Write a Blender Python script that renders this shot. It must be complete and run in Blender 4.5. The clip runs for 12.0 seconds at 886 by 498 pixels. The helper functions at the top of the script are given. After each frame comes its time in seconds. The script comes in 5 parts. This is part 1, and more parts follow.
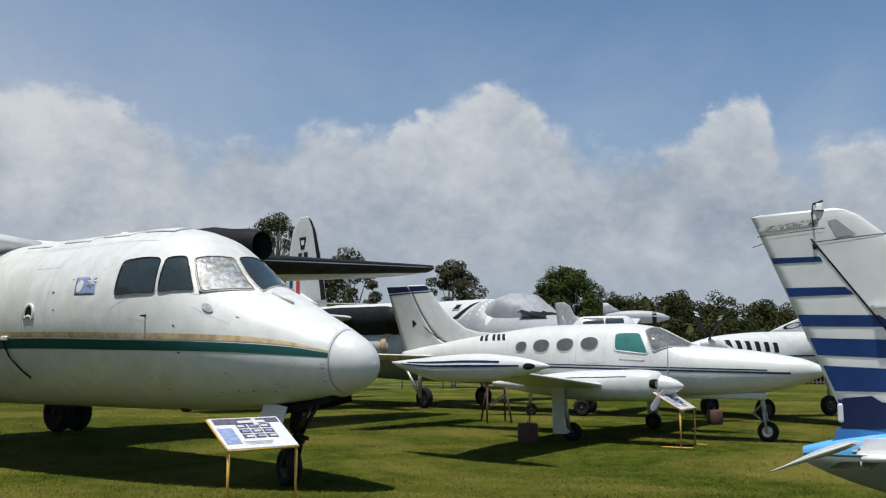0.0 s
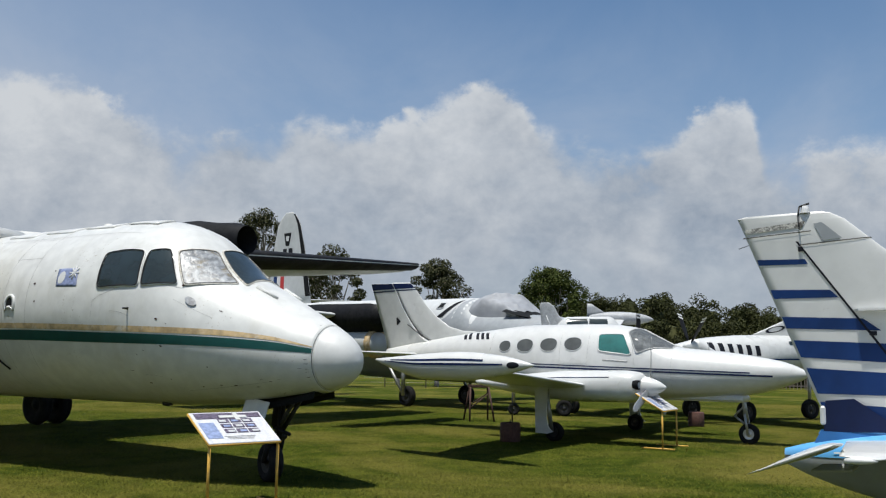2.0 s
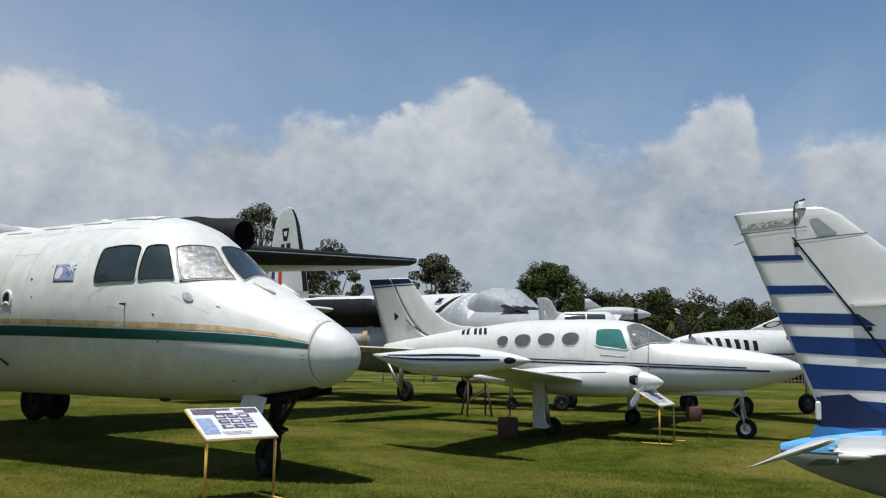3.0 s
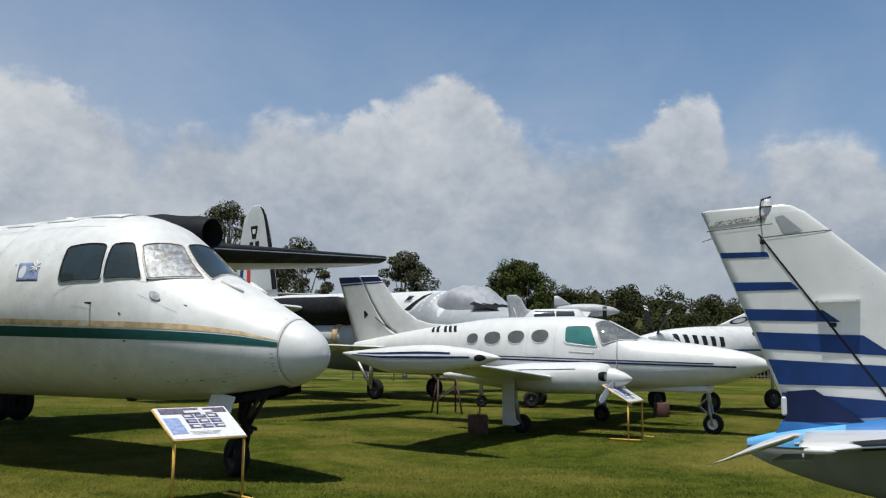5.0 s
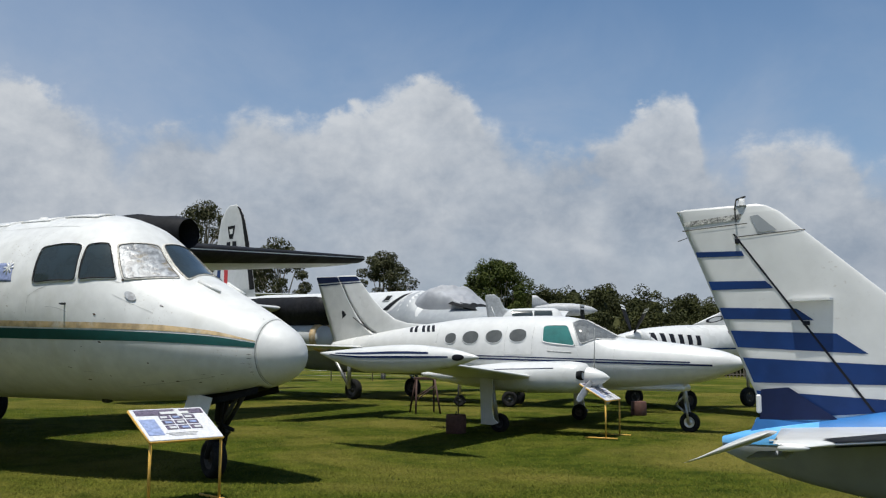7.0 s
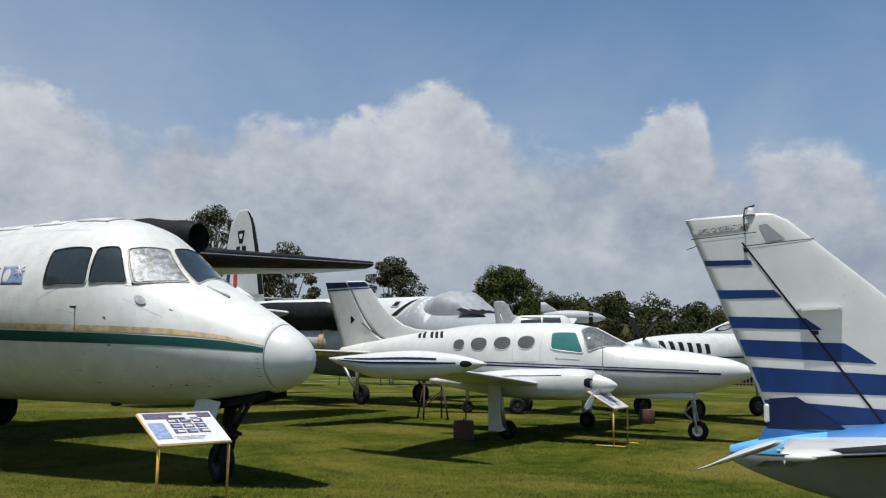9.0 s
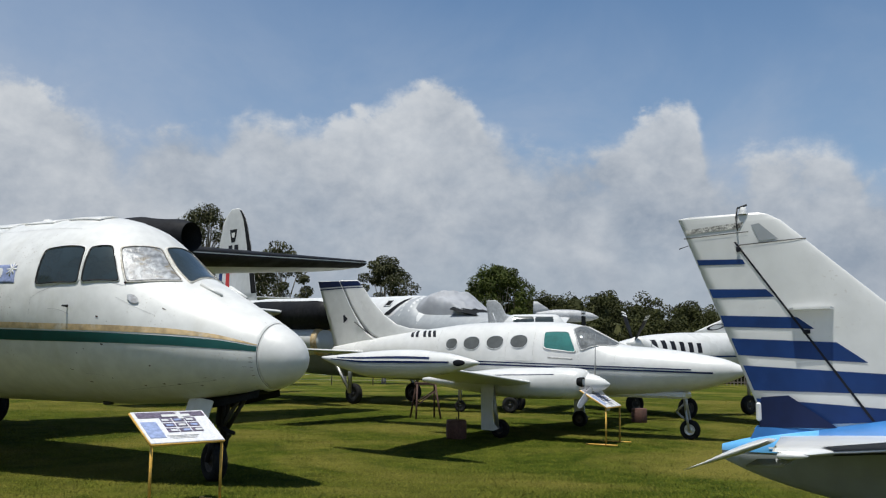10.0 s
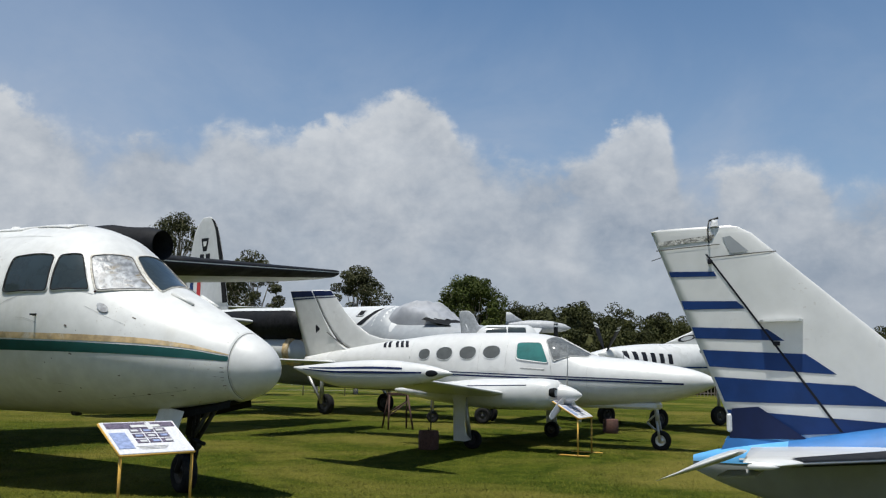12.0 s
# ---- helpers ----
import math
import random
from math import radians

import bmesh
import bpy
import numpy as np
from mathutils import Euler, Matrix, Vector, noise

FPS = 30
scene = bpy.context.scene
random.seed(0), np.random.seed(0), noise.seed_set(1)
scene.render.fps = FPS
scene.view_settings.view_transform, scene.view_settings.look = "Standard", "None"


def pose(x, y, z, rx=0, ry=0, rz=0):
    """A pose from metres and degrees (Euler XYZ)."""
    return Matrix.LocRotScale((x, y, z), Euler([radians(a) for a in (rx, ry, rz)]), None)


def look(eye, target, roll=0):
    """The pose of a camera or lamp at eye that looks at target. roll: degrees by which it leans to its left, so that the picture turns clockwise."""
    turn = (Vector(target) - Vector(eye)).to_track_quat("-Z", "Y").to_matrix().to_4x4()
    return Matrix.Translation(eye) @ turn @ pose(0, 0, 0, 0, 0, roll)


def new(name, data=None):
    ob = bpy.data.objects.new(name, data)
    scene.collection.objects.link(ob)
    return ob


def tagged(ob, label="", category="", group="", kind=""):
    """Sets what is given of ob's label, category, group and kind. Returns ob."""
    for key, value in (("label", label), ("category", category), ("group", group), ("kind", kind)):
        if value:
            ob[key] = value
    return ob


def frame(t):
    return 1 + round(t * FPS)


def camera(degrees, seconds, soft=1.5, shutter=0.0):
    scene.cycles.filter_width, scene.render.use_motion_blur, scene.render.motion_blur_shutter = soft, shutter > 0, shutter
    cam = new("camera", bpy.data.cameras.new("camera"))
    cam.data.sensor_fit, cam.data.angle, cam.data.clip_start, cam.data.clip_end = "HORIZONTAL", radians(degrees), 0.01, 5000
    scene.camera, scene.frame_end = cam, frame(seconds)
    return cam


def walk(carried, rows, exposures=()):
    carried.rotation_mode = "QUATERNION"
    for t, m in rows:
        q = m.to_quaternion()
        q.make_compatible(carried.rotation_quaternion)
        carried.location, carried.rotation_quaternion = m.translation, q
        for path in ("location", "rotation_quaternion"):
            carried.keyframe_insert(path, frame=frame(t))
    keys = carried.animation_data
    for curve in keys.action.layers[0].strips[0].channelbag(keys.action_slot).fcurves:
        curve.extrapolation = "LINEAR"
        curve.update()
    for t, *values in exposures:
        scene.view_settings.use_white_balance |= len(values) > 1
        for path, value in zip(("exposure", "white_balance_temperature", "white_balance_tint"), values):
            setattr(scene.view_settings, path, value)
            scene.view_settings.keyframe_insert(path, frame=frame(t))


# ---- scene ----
cam = camera(52.0, 12.0, soft=1.2)
# seconds, place, then turn to the left, tilt up, roll
ROWS = [
    (0.0, 0.000, -0.000, 1.650, 0.000, 7.234, -0.000),
    (0.5, 0.001, -0.004, 1.646, -0.238, 7.384, -0.212),
    (1.0, 0.001, 0.003, 1.644, -0.645, 7.431, -0.459),
    (1.5, -0.012, 0.021, 1.639, -0.954, 7.342, -0.650),
    (2.0, -0.009, 0.032, 1.634, -1.056, 7.169, -0.864),
    (2.5, -0.001, 0.029, 1.640, -1.091, 6.954, -0.864),
    (3.0, 0.006, 0.026, 1.641, -1.160, 6.851, -0.818),
    (5.0, 0.008, 0.038, 1.643, -3.037, 6.723, -0.494),
    (5.5, 0.010, 0.041, 1.640, -3.668, 6.627, -0.370),
    (6.0, 0.015, 0.041, 1.643, -4.062, 6.581, -0.154),
    (6.5, 0.013, 0.038, 1.643, -4.215, 6.637, -0.158),
    (7.0, 0.015, 0.035, 1.643, -4.381, 6.713, -0.241),
    (9.0, 0.019, 0.015, 1.645, -3.861, 7.088, -0.747),
    (9.5, 0.016, 0.001, 1.643, -3.940, 7.020, -0.810),
    (10.0, 0.007, 0.002, 1.642, -4.341, 7.044, -0.745),
    (10.5, -0.001, 0.004, 1.642, -4.664, 7.165, -0.849),
    (11.0, -0.004, 0.003, 1.642, -5.139, 7.340, -0.943),
    (11.5, -0.004, 0.001, 1.642, -5.711, 7.576, -0.965),
    (12.0, -0.003, 0.000, 1.644, -6.082, 7.713, -0.890),
]
walk(cam, [(t, pose(x, y, z, 90 + tilt, roll, yaw)) for t, x, y, z, yaw, tilt, roll in ROWS])

# ---- sky, sun ----
SUN_ELEV, SUN_TURN = 77.5, 212.0      # the sun stands high, a little behind the camera
scene.view_settings.exposure = 0.0


def node(tree, kind, **values):
    n = tree.nodes.new(kind)
    for key, value in values.items():
        if key == "op":
            n.operation = value
        elif key.startswith("i"):
            n.inputs[int(key[1:])].default_value = value
    return n


def calc(tree, op, a, b=0.0, c=0.0, clamp=False):
    n = tree.nodes.new("ShaderNodeMath")
    n.operation, n.use_clamp = op, clamp
    for i, v in enumerate((a, b, c)):
        if isinstance(v, (int, float)):
            n.inputs[i].default_value = v
        else:
            tree.links.new(v, n.inputs[i])
    return n.outputs[0]


def ramp(tree, value, lo, hi, a=0.0, b=1.0, smooth=True):
    n = tree.nodes.new("ShaderNodeMapRange")
    n.interpolation_type = "SMOOTHSTEP" if smooth else "LINEAR"
    for i, v in enumerate((value, lo, hi, a, b)):
        if isinstance(v, (int, float)):
            n.inputs[i].default_value = v
        else:
            tree.links.new(v, n.inputs[i])
    return n.outputs[0]


def mixc(tree, fac, a, b, kind="MIX"):
    n = tree.nodes.new("ShaderNodeMix")
    n.data_type, n.blend_type = "RGBA", kind
    for i, v in ((0, fac), (6, a), (7, b)):
        if isinstance(v, (int, float)):
            n.inputs[i].default_value = v
        elif isinstance(v, tuple):
            n.inputs[i].default_value = (*v, 1)
        else:
            tree.links.new(v, n.inputs[i])
    return n.outputs[2]


def noise_tex(tree, vector, scale, detail=4.0, rough=0.55, distort=0.0):
    n = tree.nodes.new("ShaderNodeTexNoise")
    tree.links.new(vector, n.inputs["Vector"])
    n.inputs["Scale"].default_value, n.inputs["Detail"].default_value = scale, detail
    n.inputs["Roughness"].default_value, n.inputs["Distortion"].default_value = rough, distort
    return n.outputs["Fac"]


def make_sky():
    world = bpy.data.worlds.new("sky")
    scene.world = world
    world.use_nodes = True
    t = world.node_tree
    t.nodes.clear()
    out, bg = t.nodes.new("ShaderNodeOutputWorld"), t.nodes.new("ShaderNodeBackground")
    t.links.new(bg.outputs[0], out.inputs[0])
    sky = t.nodes.new("ShaderNodeTexSky")
    sky.sky_type, sky.sun_disc = "NISHITA", False
    sky.sun_elevation, sky.sun_rotation = radians(SUN_ELEV), radians(SUN_TURN)
    sky.air_density, sky.dust_density, sky.ozone_density = 1.0, 0.6, 2.0
    where = t.nodes.new("ShaderNodeTexCoord").outputs["Generated"]
    sep = t.nodes.new("ShaderNodeSeparateXYZ")
    t.links.new(where, sep.inputs[0])
    x, y, z = sep.outputs
    az = calc(t, "SUBTRACT", calc(t, "MULTIPLY", calc(t, "ARCTAN2", x, y), 180 / math.pi), 0.0)       # degrees to the right of straight ahead
    el = calc(t, "MULTIPLY", calc(t, "ARCSINE", z), 180 / math.pi)
    # the cumulus bank: how high its tops stand along the horizon
    curve = t.nodes.new("ShaderNodeFloatCurve")
    tops = [(-180, 11), (-60, 13), (-30, 15.2), (-22, 16.2), (-19.5, 15.0), (-17.6, 14.8), (-15.4, 13.7), (-12.7, 14.2), (-10.2, 14.2), (-8, 15.2), (-5.3, 14.8), (-2.5, 15.3), (-0.6, 15.9),
            (1.6, 17.2), (2.7, 17.8), (4.6, 17.4), (6.6, 15.9), (7.3, 14.8), (9.5, 14.2), (13.4, 13.4), (15.2, 14.0), (16.6, 14.9), (17.6, 15.9), (19.0, 16.2), (20.2, 15.5), (20.8, 13.8),
            (22.0, 12.9), (23.7, 13.2), (27.4, 13.2), (30, 11.6), (40, 13.0), (80, 11), (180, 11)]
    pts = curve.mapping.curves[0].points
    for i, (a, h) in enumerate(tops):
        u, v = (a + 180) / 360, h / 20
        if i == 0:
            pts[0].location = (u, v)
        elif i == len(tops) - 1:
            pts[1].location = (u, v)
    for a, h in tops[1:-1]:
        pts.new((a + 180) / 360, h / 20)
    curve.mapping.update()
    t.links.new(calc(t, "DIVIDE", calc(t, "ADD", az, 180), 360), curve.inputs["Value"])
    top = calc(t, "MULTIPLY", curve.outputs[0], 20)
    flat = t.nodes.new("ShaderNodeCombineXYZ")
    t.links.new(az, flat.inputs[0])
    t.links.new(calc(t, "MULTIPLY", el, 1.25), flat.inputs[1])
    p = flat.outputs[0]
    billow = noise_tex(t, p, 0.34, 7.0, 0.60, 0.25)
    broad = noise_tex(t, p, 0.085, 4.0, 0.5, 0.4)
    wisp = noise_tex(t, p, 0.05, 6.0, 0.62, 0.5)
    depth = calc(t, "SUBTRACT", top, el)                                       # how far under the tops
    puff = noise_tex(t, p, 0.95, 6.0, 0.58, 0.15)
    head = ramp(t, top, 13.2, 15.6)                                            # the heads stand out, the saddles melt into haze
    edge = calc(t, "ADD", depth, calc(t, "MULTIPLY", calc(t, "SUBTRACT", billow, 0.5), ramp(t, head, 0.0, 1.0, 4.0, 2.4)))
    edge = calc(t, "ADD", edge, calc(t, "MULTIPLY", calc(t, "SUBTRACT", puff, 0.5), 1.9))
    soft = calc(t, "MULTIPLY", ramp(t, head, 0.0, 1.0, 3.0, 1.0), ramp(t, noise_tex(t, p, 0.16, 2.0), 0.35, 0.65, 0.5, 1.6))
    mask = ramp(t, edge, -0.3, soft)
    mask = calc(t, "MULTIPLY", mask, ramp(t, wisp, 0.30, 0.60, 0.88, 1.0))
    haze = calc(t, "MULTIPLY", ramp(t, el, 11.0, 27.0, 1.0, 0.0), ramp(t, wisp, 0.34, 0.68, 0.30, 0.80))
    haze = calc(t, "ADD", haze, calc(t, "MULTIPLY", ramp(t, az, -30.0, 6.0, 0.42, 0.0), ramp(t, el, 20.0, 50.0, 1.0, 0.0)), clamp=True)
    # lit heads, greyer bodies and a flat slate layer near the horizon
    lit = calc(t, "ADD", calc(t, "ADD", ramp(t, el, 8.0, 15.5, 0.42, 0.74), ramp(t, depth, 0.0, 1.6, 0.24, 0.0)), calc(t, "MULTIPLY", calc(t, "SUBTRACT", billow, 0.5), 1.1))
    lit = calc(t, "ADD", lit, calc(t, "MULTIPLY", calc(t, "SUBTRACT", puff, 0.5), 0.45))
    lit = calc(t, "ADD", lit, calc(t, "MULTIPLY", calc(t, "SUBTRACT", broad, 0.5), 1.9), clamp=True)
    cloud = mixc(t, lit, (0.275, 0.33, 0.41), (0.60, 0.63, 0.665))
    low = calc(t, "MULTIPLY", ramp(t, el, 1.0, 9.0, 1.0, 0.0), 0.7)
    cloud = mixc(t, low, cloud, (0.35, 0.40, 0.47))
    clear = mixc(t, 1.0, sky.outputs[0], (SKY * 0.85, SKY * 1.03, SKY * 1.12), "MULTIPLY")
    seen = mixc(t, haze, clear, (0.36, 0.44, 0.57))
    seen = mixc(t, mask, seen, cloud)
    t.links.new(seen, bg.inputs[0])
    bg.inputs[1].default_value = 1.0


SKY = 0.095
make_sky()
sun = new("sun", bpy.data.lights.new("sun", "SUN"))
sun.data.energy, sun.data.angle, sun.data.color = 5.0, radians(0.5), (0.98, 0.955, 0.885)
a, b = radians(SUN_ELEV), radians(SUN_TURN)
sun.matrix_world = look((20 * math.cos(a) * math.sin(b), 20 * math.cos(a) * math.cos(b), 20 * math.sin(a)), (0, 0, 0))


# ---- materials ----
def material(name, colour, rough=0.5, metal=0.0, grain=0.06, grain_size=0.03, stain=None, stain_size=0.8, stain_amount=0.5,
             bump=0.0, bump_size=0.02, coat=0.0, streak=False, spec=0.5, chips=0.0):
    """Base colour with fine grain and a broader stain, both in metres."""
    m = bpy.data.materials.new(name)
    m.use_nodes = True
    t = m.node_tree
    b = t.nodes["Principled BSDF"]
    p = t.nodes.new("ShaderNodeTexCoord").outputs["Object"]
    fine = noise_tex(t, p, 1 / grain_size, 3.0)
    dark = tuple(c * (1 - 2.2 * grain) for c in colour)
    light = tuple(min(1, c * (1 + 2.2 * grain)) for c in colour)
    c = mixc(t, ramp(t, fine, 0.3, 0.7), dark, light)
    q = p
    if streak:                                           # stains run down
        mp = t.nodes.new("ShaderNodeMapping")
        mp.inputs["Scale"].default_value = (1, 1, 0.22)
        t.links.new(p, mp.inputs[0])
        q = mp.outputs[0]
    if stain:
        s = noise_tex(t, q, 1 / stain_size, 6.0, 0.65, 0.4)
        c = mixc(t, ramp(t, s, 0.5, 0.72, 0.0, stain_amount), c, stain)
    if chips:                                            # small chips and rusty freckles, gathered in patches
        near = ramp(t, noise_tex(t, p, 1.1, 4.0, 0.6), 0.5, 0.66)
        c = mixc(t, calc(t, "MULTIPLY", calc(t, "MULTIPLY", ramp(t, noise_tex(t, p, 26.0, 3.0, 0.7), 0.60, 0.72), near), chips), c, (0.26, 0.20, 0.13))
    if isinstance(c, tuple):
        b.inputs["Base Color"].default_value = (*c, 1)
    else:
        t.links.new(c, b.inputs["Base Color"])
    t.links.new(ramp(t, noise_tex(t, p, 1 / (grain_size * 6), 3.0), 0.3, 0.7, max(0.02, rough - 0.08), min(1, rough + 0.1)), b.inputs["Roughness"])
    b.inputs["Metallic"].default_value, b.inputs["Specular IOR Level"].default_value = metal, spec
    b.inputs["Coat Weight"].default_value, b.inputs["Coat Roughness"].default_value = coat, 0.15
    if bump:
        bn = t.nodes.new("ShaderNodeBump")
        bn.inputs["Distance"].default_value = bump
        t.links.new(noise_tex(t, p, 1 / bump_size, 4.0), bn.inputs["Height"])
        t.links.new(bn.outputs[0], b.inputs["Normal"])
    return m


WHITE_AIRLINER = material("weathered_white_paint", (0.63, 0.63, 0.605), 0.42, grain=0.03, grain_size=0.22, stain=(0.46, 0.44, 0.37), stain_size=0.7, stain_amount=0.38, coat=0.2, chips=0.8, streak=True, bump=0.004, bump_size=0.6)
WHITE_RADOME = material("white_radome_paint", (0.62, 0.62, 0.60), 0.45, grain=0.015, grain_size=0.1, coat=0.2)
WHITE_GLOSS = material("white_gloss_paint", (0.63, 0.63, 0.61), 0.34, grain=0.02, grain_size=0.2, chips=0.35, stain=(0.62, 0.61, 0.57), stain_size=0.7, stain_amount=0.3, coat=0.35, streak=True)
WHITE_DULL = material("white_dull_paint", (0.53, 0.54, 0.54), 0.55, grain=0.02, grain_size=0.2, stain=(0.52, 0.52, 0.49), stain_size=1.2, stain_amount=0.4, streak=True)
GREY_PAINT = material("grey_paint", (0.30, 0.32, 0.335), 0.5, grain=0.03, grain_size=0.2, stain=(0.3, 0.3, 0.3), stain_size=1.0, stain_amount=0.4)
GREY_PALE = material("pale_grey_paint", (0.40, 0.41, 0.42), 0.55, grain=0.06, grain_size=0.06, stain=(0.24, 0.24, 0.24), stain_size=0.3, stain_amount=0.5)
GREY_COVER = material("grey_canvas", (0.31, 0.32, 0.34), 0.6, grain=0.04, grain_size=0.4, bump=0.01, bump_size=0.5)
GREEN_STRIPE = material("dark_green_paint", (0.004, 0.062, 0.055), 0.45, grain=0.06, grain_size=0.2, spec=0.35)
GOLD_STRIPE = material("faded_gold_paint", (0.50, 0.36, 0.19), 0.55, grain=0.12, grain_size=0.12, stain=(0.74, 0.70, 0.6), stain_size=0.35, stain_amount=0.8)
NAVY = material("navy_paint", (0.005, 0.030, 0.125), 0.45, grain=0.08, grain_size=0.3, stain=(0.014, 0.045, 0.17), stain_size=0.35, stain_amount=0.6, spec=0.3)
MIDBLUE = material("mid_blue_paint", (0.025, 0.15, 0.40), 0.42, grain=0.05, grain_size=0.2, coat=0.2, stain=(0.05, 0.2, 0.45), stain_size=0.3)
SKYBLUE = material("light_blue_paint", (0.10, 0.36, 0.68), 0.4, grain=0.05, grain_size=0.2, coat=0.2, stain=(0.3, 0.48, 0.66), stain_size=0.4, stain_amount=0.5)
BLACK_PAINT = material("black_paint", (0.010, 0.010, 0.011), 0.6, grain=0.15, grain_size=0.1, stain=(0.028, 0.027, 0.026), stain_size=0.6, spec=0.15)
BLACK_MARK = material("black_lettering", (0.010, 0.011, 0.016), 0.55, grain=0.05, spec=0.2)
RUBBER = material("tyre_rubber", (0.014, 0.014, 0.014), 0.85, grain=0.15, grain_size=0.03, stain=(0.035, 0.032, 0.03), stain_size=0.15, spec=0.15)
METAL = material("bare_metal", (0.42, 0.42, 0.41), 0.42, 0.75, grain=0.08, stain=(0.2, 0.16, 0.12), stain_size=0.2)
DARK_METAL = material("dark_metal", (0.035, 0.035, 0.035), 0.6, 0.2, grain=0.12, stain=(0.1, 0.07, 0.05), stain_size=0.2)
ALU = material("polished_alloy", (0.62, 0.62, 0.6), 0.35, 0.6, grain=0.06)
RUST = material("rusty_steel", (0.065, 0.032, 0.024), 0.8, grain=0.2, grain_size=0.02, stain=(0.06, 0.03, 0.02), stain_size=0.15)
YELLOW = material("yellow_painted_steel", (0.62, 0.36, 0.06), 0.5, grain=0.06, stain=(0.35, 0.2, 0.07), stain_size=0.12, stain_amount=0.6)
DRUM = material("red_brown_weight", (0.095, 0.042, 0.032), 0.8, grain=0.15, grain_size=0.03, stain=(0.13, 0.08, 0.06), stain_size=0.15)
# near-black that stands in for unlit insides: nose bay, intakes, windows
DARK_INSIDE = material("dark_inside", (0.014, 0.015, 0.016), 0.8, grain=0.1, spec=0.1)
RUBBISH = material("crumpled_foil_screen", (0.27, 0.28, 0.29), 0.4, grain=0.2, grain_size=0.09, stain=(0.17, 0.125, 0.055), stain_size=0.16, stain_amount=0.9, bump=0.02, bump_size=0.09)
RED = material("red_paint", (0.45, 0.03, 0.03), 0.45)
BOARD = material("information_board_face", (0.68, 0.68, 0.70), 0.3, grain=0.04, coat=0.3)
BOARD_DARK = material("board_print_dark", (0.11, 0.09, 0.13), 0.35, grain=0.3, grain_size=0.02)
BOARD_BLUE = material("board_print_blue", (0.26, 0.32, 0.5), 0.35, grain=0.1, grain_size=0.04)
BARK = material("bark", (0.30, 0.25, 0.20), 0.9, grain=0.2, grain_size=0.1, stain=(0.5, 0.46, 0.4), stain_size=0.5, bump=0.03, bump_size=0.1)
# timber colour taken darker to include the shade of the trees
FENCE_WOOD = material("shade_darkened_timber", (0.2, 0.17, 0.14), 0.9, grain=0.15)


def glass_material(name, tint, rough=0.03, amount=0.5):
    """Tinted perspex: part see-through, part gloss."""
    m = bpy.data.materials.new(name)
    m.use_nodes = True
    t = m.node_tree
    b = t.nodes["Principled BSDF"]
    b.inputs["Base Color"].default_value = (*tint, 1)
    b.inputs["Roughness"].default_value = rough
    b.inputs["IOR"].default_value = 1.48
    clear = t.nodes.new("ShaderNodeBsdfTransparent")
    clear.inputs[0].default_value = (*[min(1, 0.35 + v) for v in tint], 1)
    mix = t.nodes.new("ShaderNodeMixShader")
    p = t.nodes.new("ShaderNodeTexCoord").outputs["Object"]
    t.links.new(ramp(t, noise_tex(t, p, 3.0, 5.0, 0.6), 0.35, 0.7, max(0, amount - 0.15), min(1, amount + 0.15)), mix.inputs[0])
    t.links.new(b.outputs[0], mix.inputs[1])
    t.links.new(clear.outputs[0], mix.inputs[2])
    t.links.new(mix.outputs[0], t.nodes["Material Output"].inputs[0])
    return m


RIM_BEIGE = material("aged_sealant", (0.52, 0.50, 0.45), 0.6, grain=0.12, grain_size=0.05, stain=(0.34, 0.27, 0.17), stain_size=0.2)
SEAM = material("shadow_gap", (0.10, 0.095, 0.085), 0.8, grain=0.2)
SEAM_PALE = material("pale_joint", (0.42, 0.42, 0.41), 0.6, grain=0.1)
WORN = material("flaking_paint", (0.40, 0.39, 0.36), 0.7, grain=0.35, grain_size=0.02, stain=(0.04, 0.035, 0.03), stain_size=0.12, stain_amount=1.0)
NAVY_DARK = material("dark_navy_paint", (0.004, 0.012, 0.055), 0.45, grain=0.08, grain_size=0.2, spec=0.3)
GLASS_DARK = glass_material("dark_cockpit_glass", (0.03, 0.042, 0.045), 0.06, 0.15)
GLASS_GREEN = glass_material("green_tinted_perspex", (0.05, 0.19, 0.175), 0.05, 0.25)
GLASS_CLEAR = glass_material("clear_perspex", (0.15, 0.165, 0.17), 0.05, 0.72)
CABIN_SHEET = material("mottled_cabin_sheet", (0.60, 0.60, 0.61), 0.4, grain=0.1, grain_size=0.12, stain=(0.10, 0.10, 0.11), stain_size=0.30, stain_amount=0.9, bump=0.03, bump_size=0.12)
GLASS_CABIN = glass_material("curtained_cabin_glass", (0.11, 0.115, 0.11), 0.08, 0.2)


# ---- shape helpers ----
def pchip(xs, ys):
    """A smooth curve through stations that never overshoots."""
    xs, ys = np.array(xs, float), np.array(ys, float)
    h, d = np.diff(xs), np.diff(ys) / np.diff(xs)
    m = np.zeros(len(xs))
    m[0], m[-1] = d[0], d[-1]
    for i in range(1, len(xs) - 1):
        if d[i - 1] * d[i] > 0:
            w1, w2 = 2 * h[i] + h[i - 1], h[i] + 2 * h[i - 1]
            m[i] = (w1 + w2) / (w1 / d[i - 1] + w2 / d[i])

    def at(x):
        i = int(min(max(np.searchsorted(xs, x) - 1, 0), len(xs) - 2))
        u = (x - xs[i]) / h[i]
        return float((2 * u**3 - 3 * u**2 + 1) * ys[i] + (u**3 - 2 * u**2 + u) * h[i] * m[i] + (-2 * u**3 + 3 * u**2) * ys[i + 1] + (u**3 - u**2) * h[i] * m[i + 1])
    return at


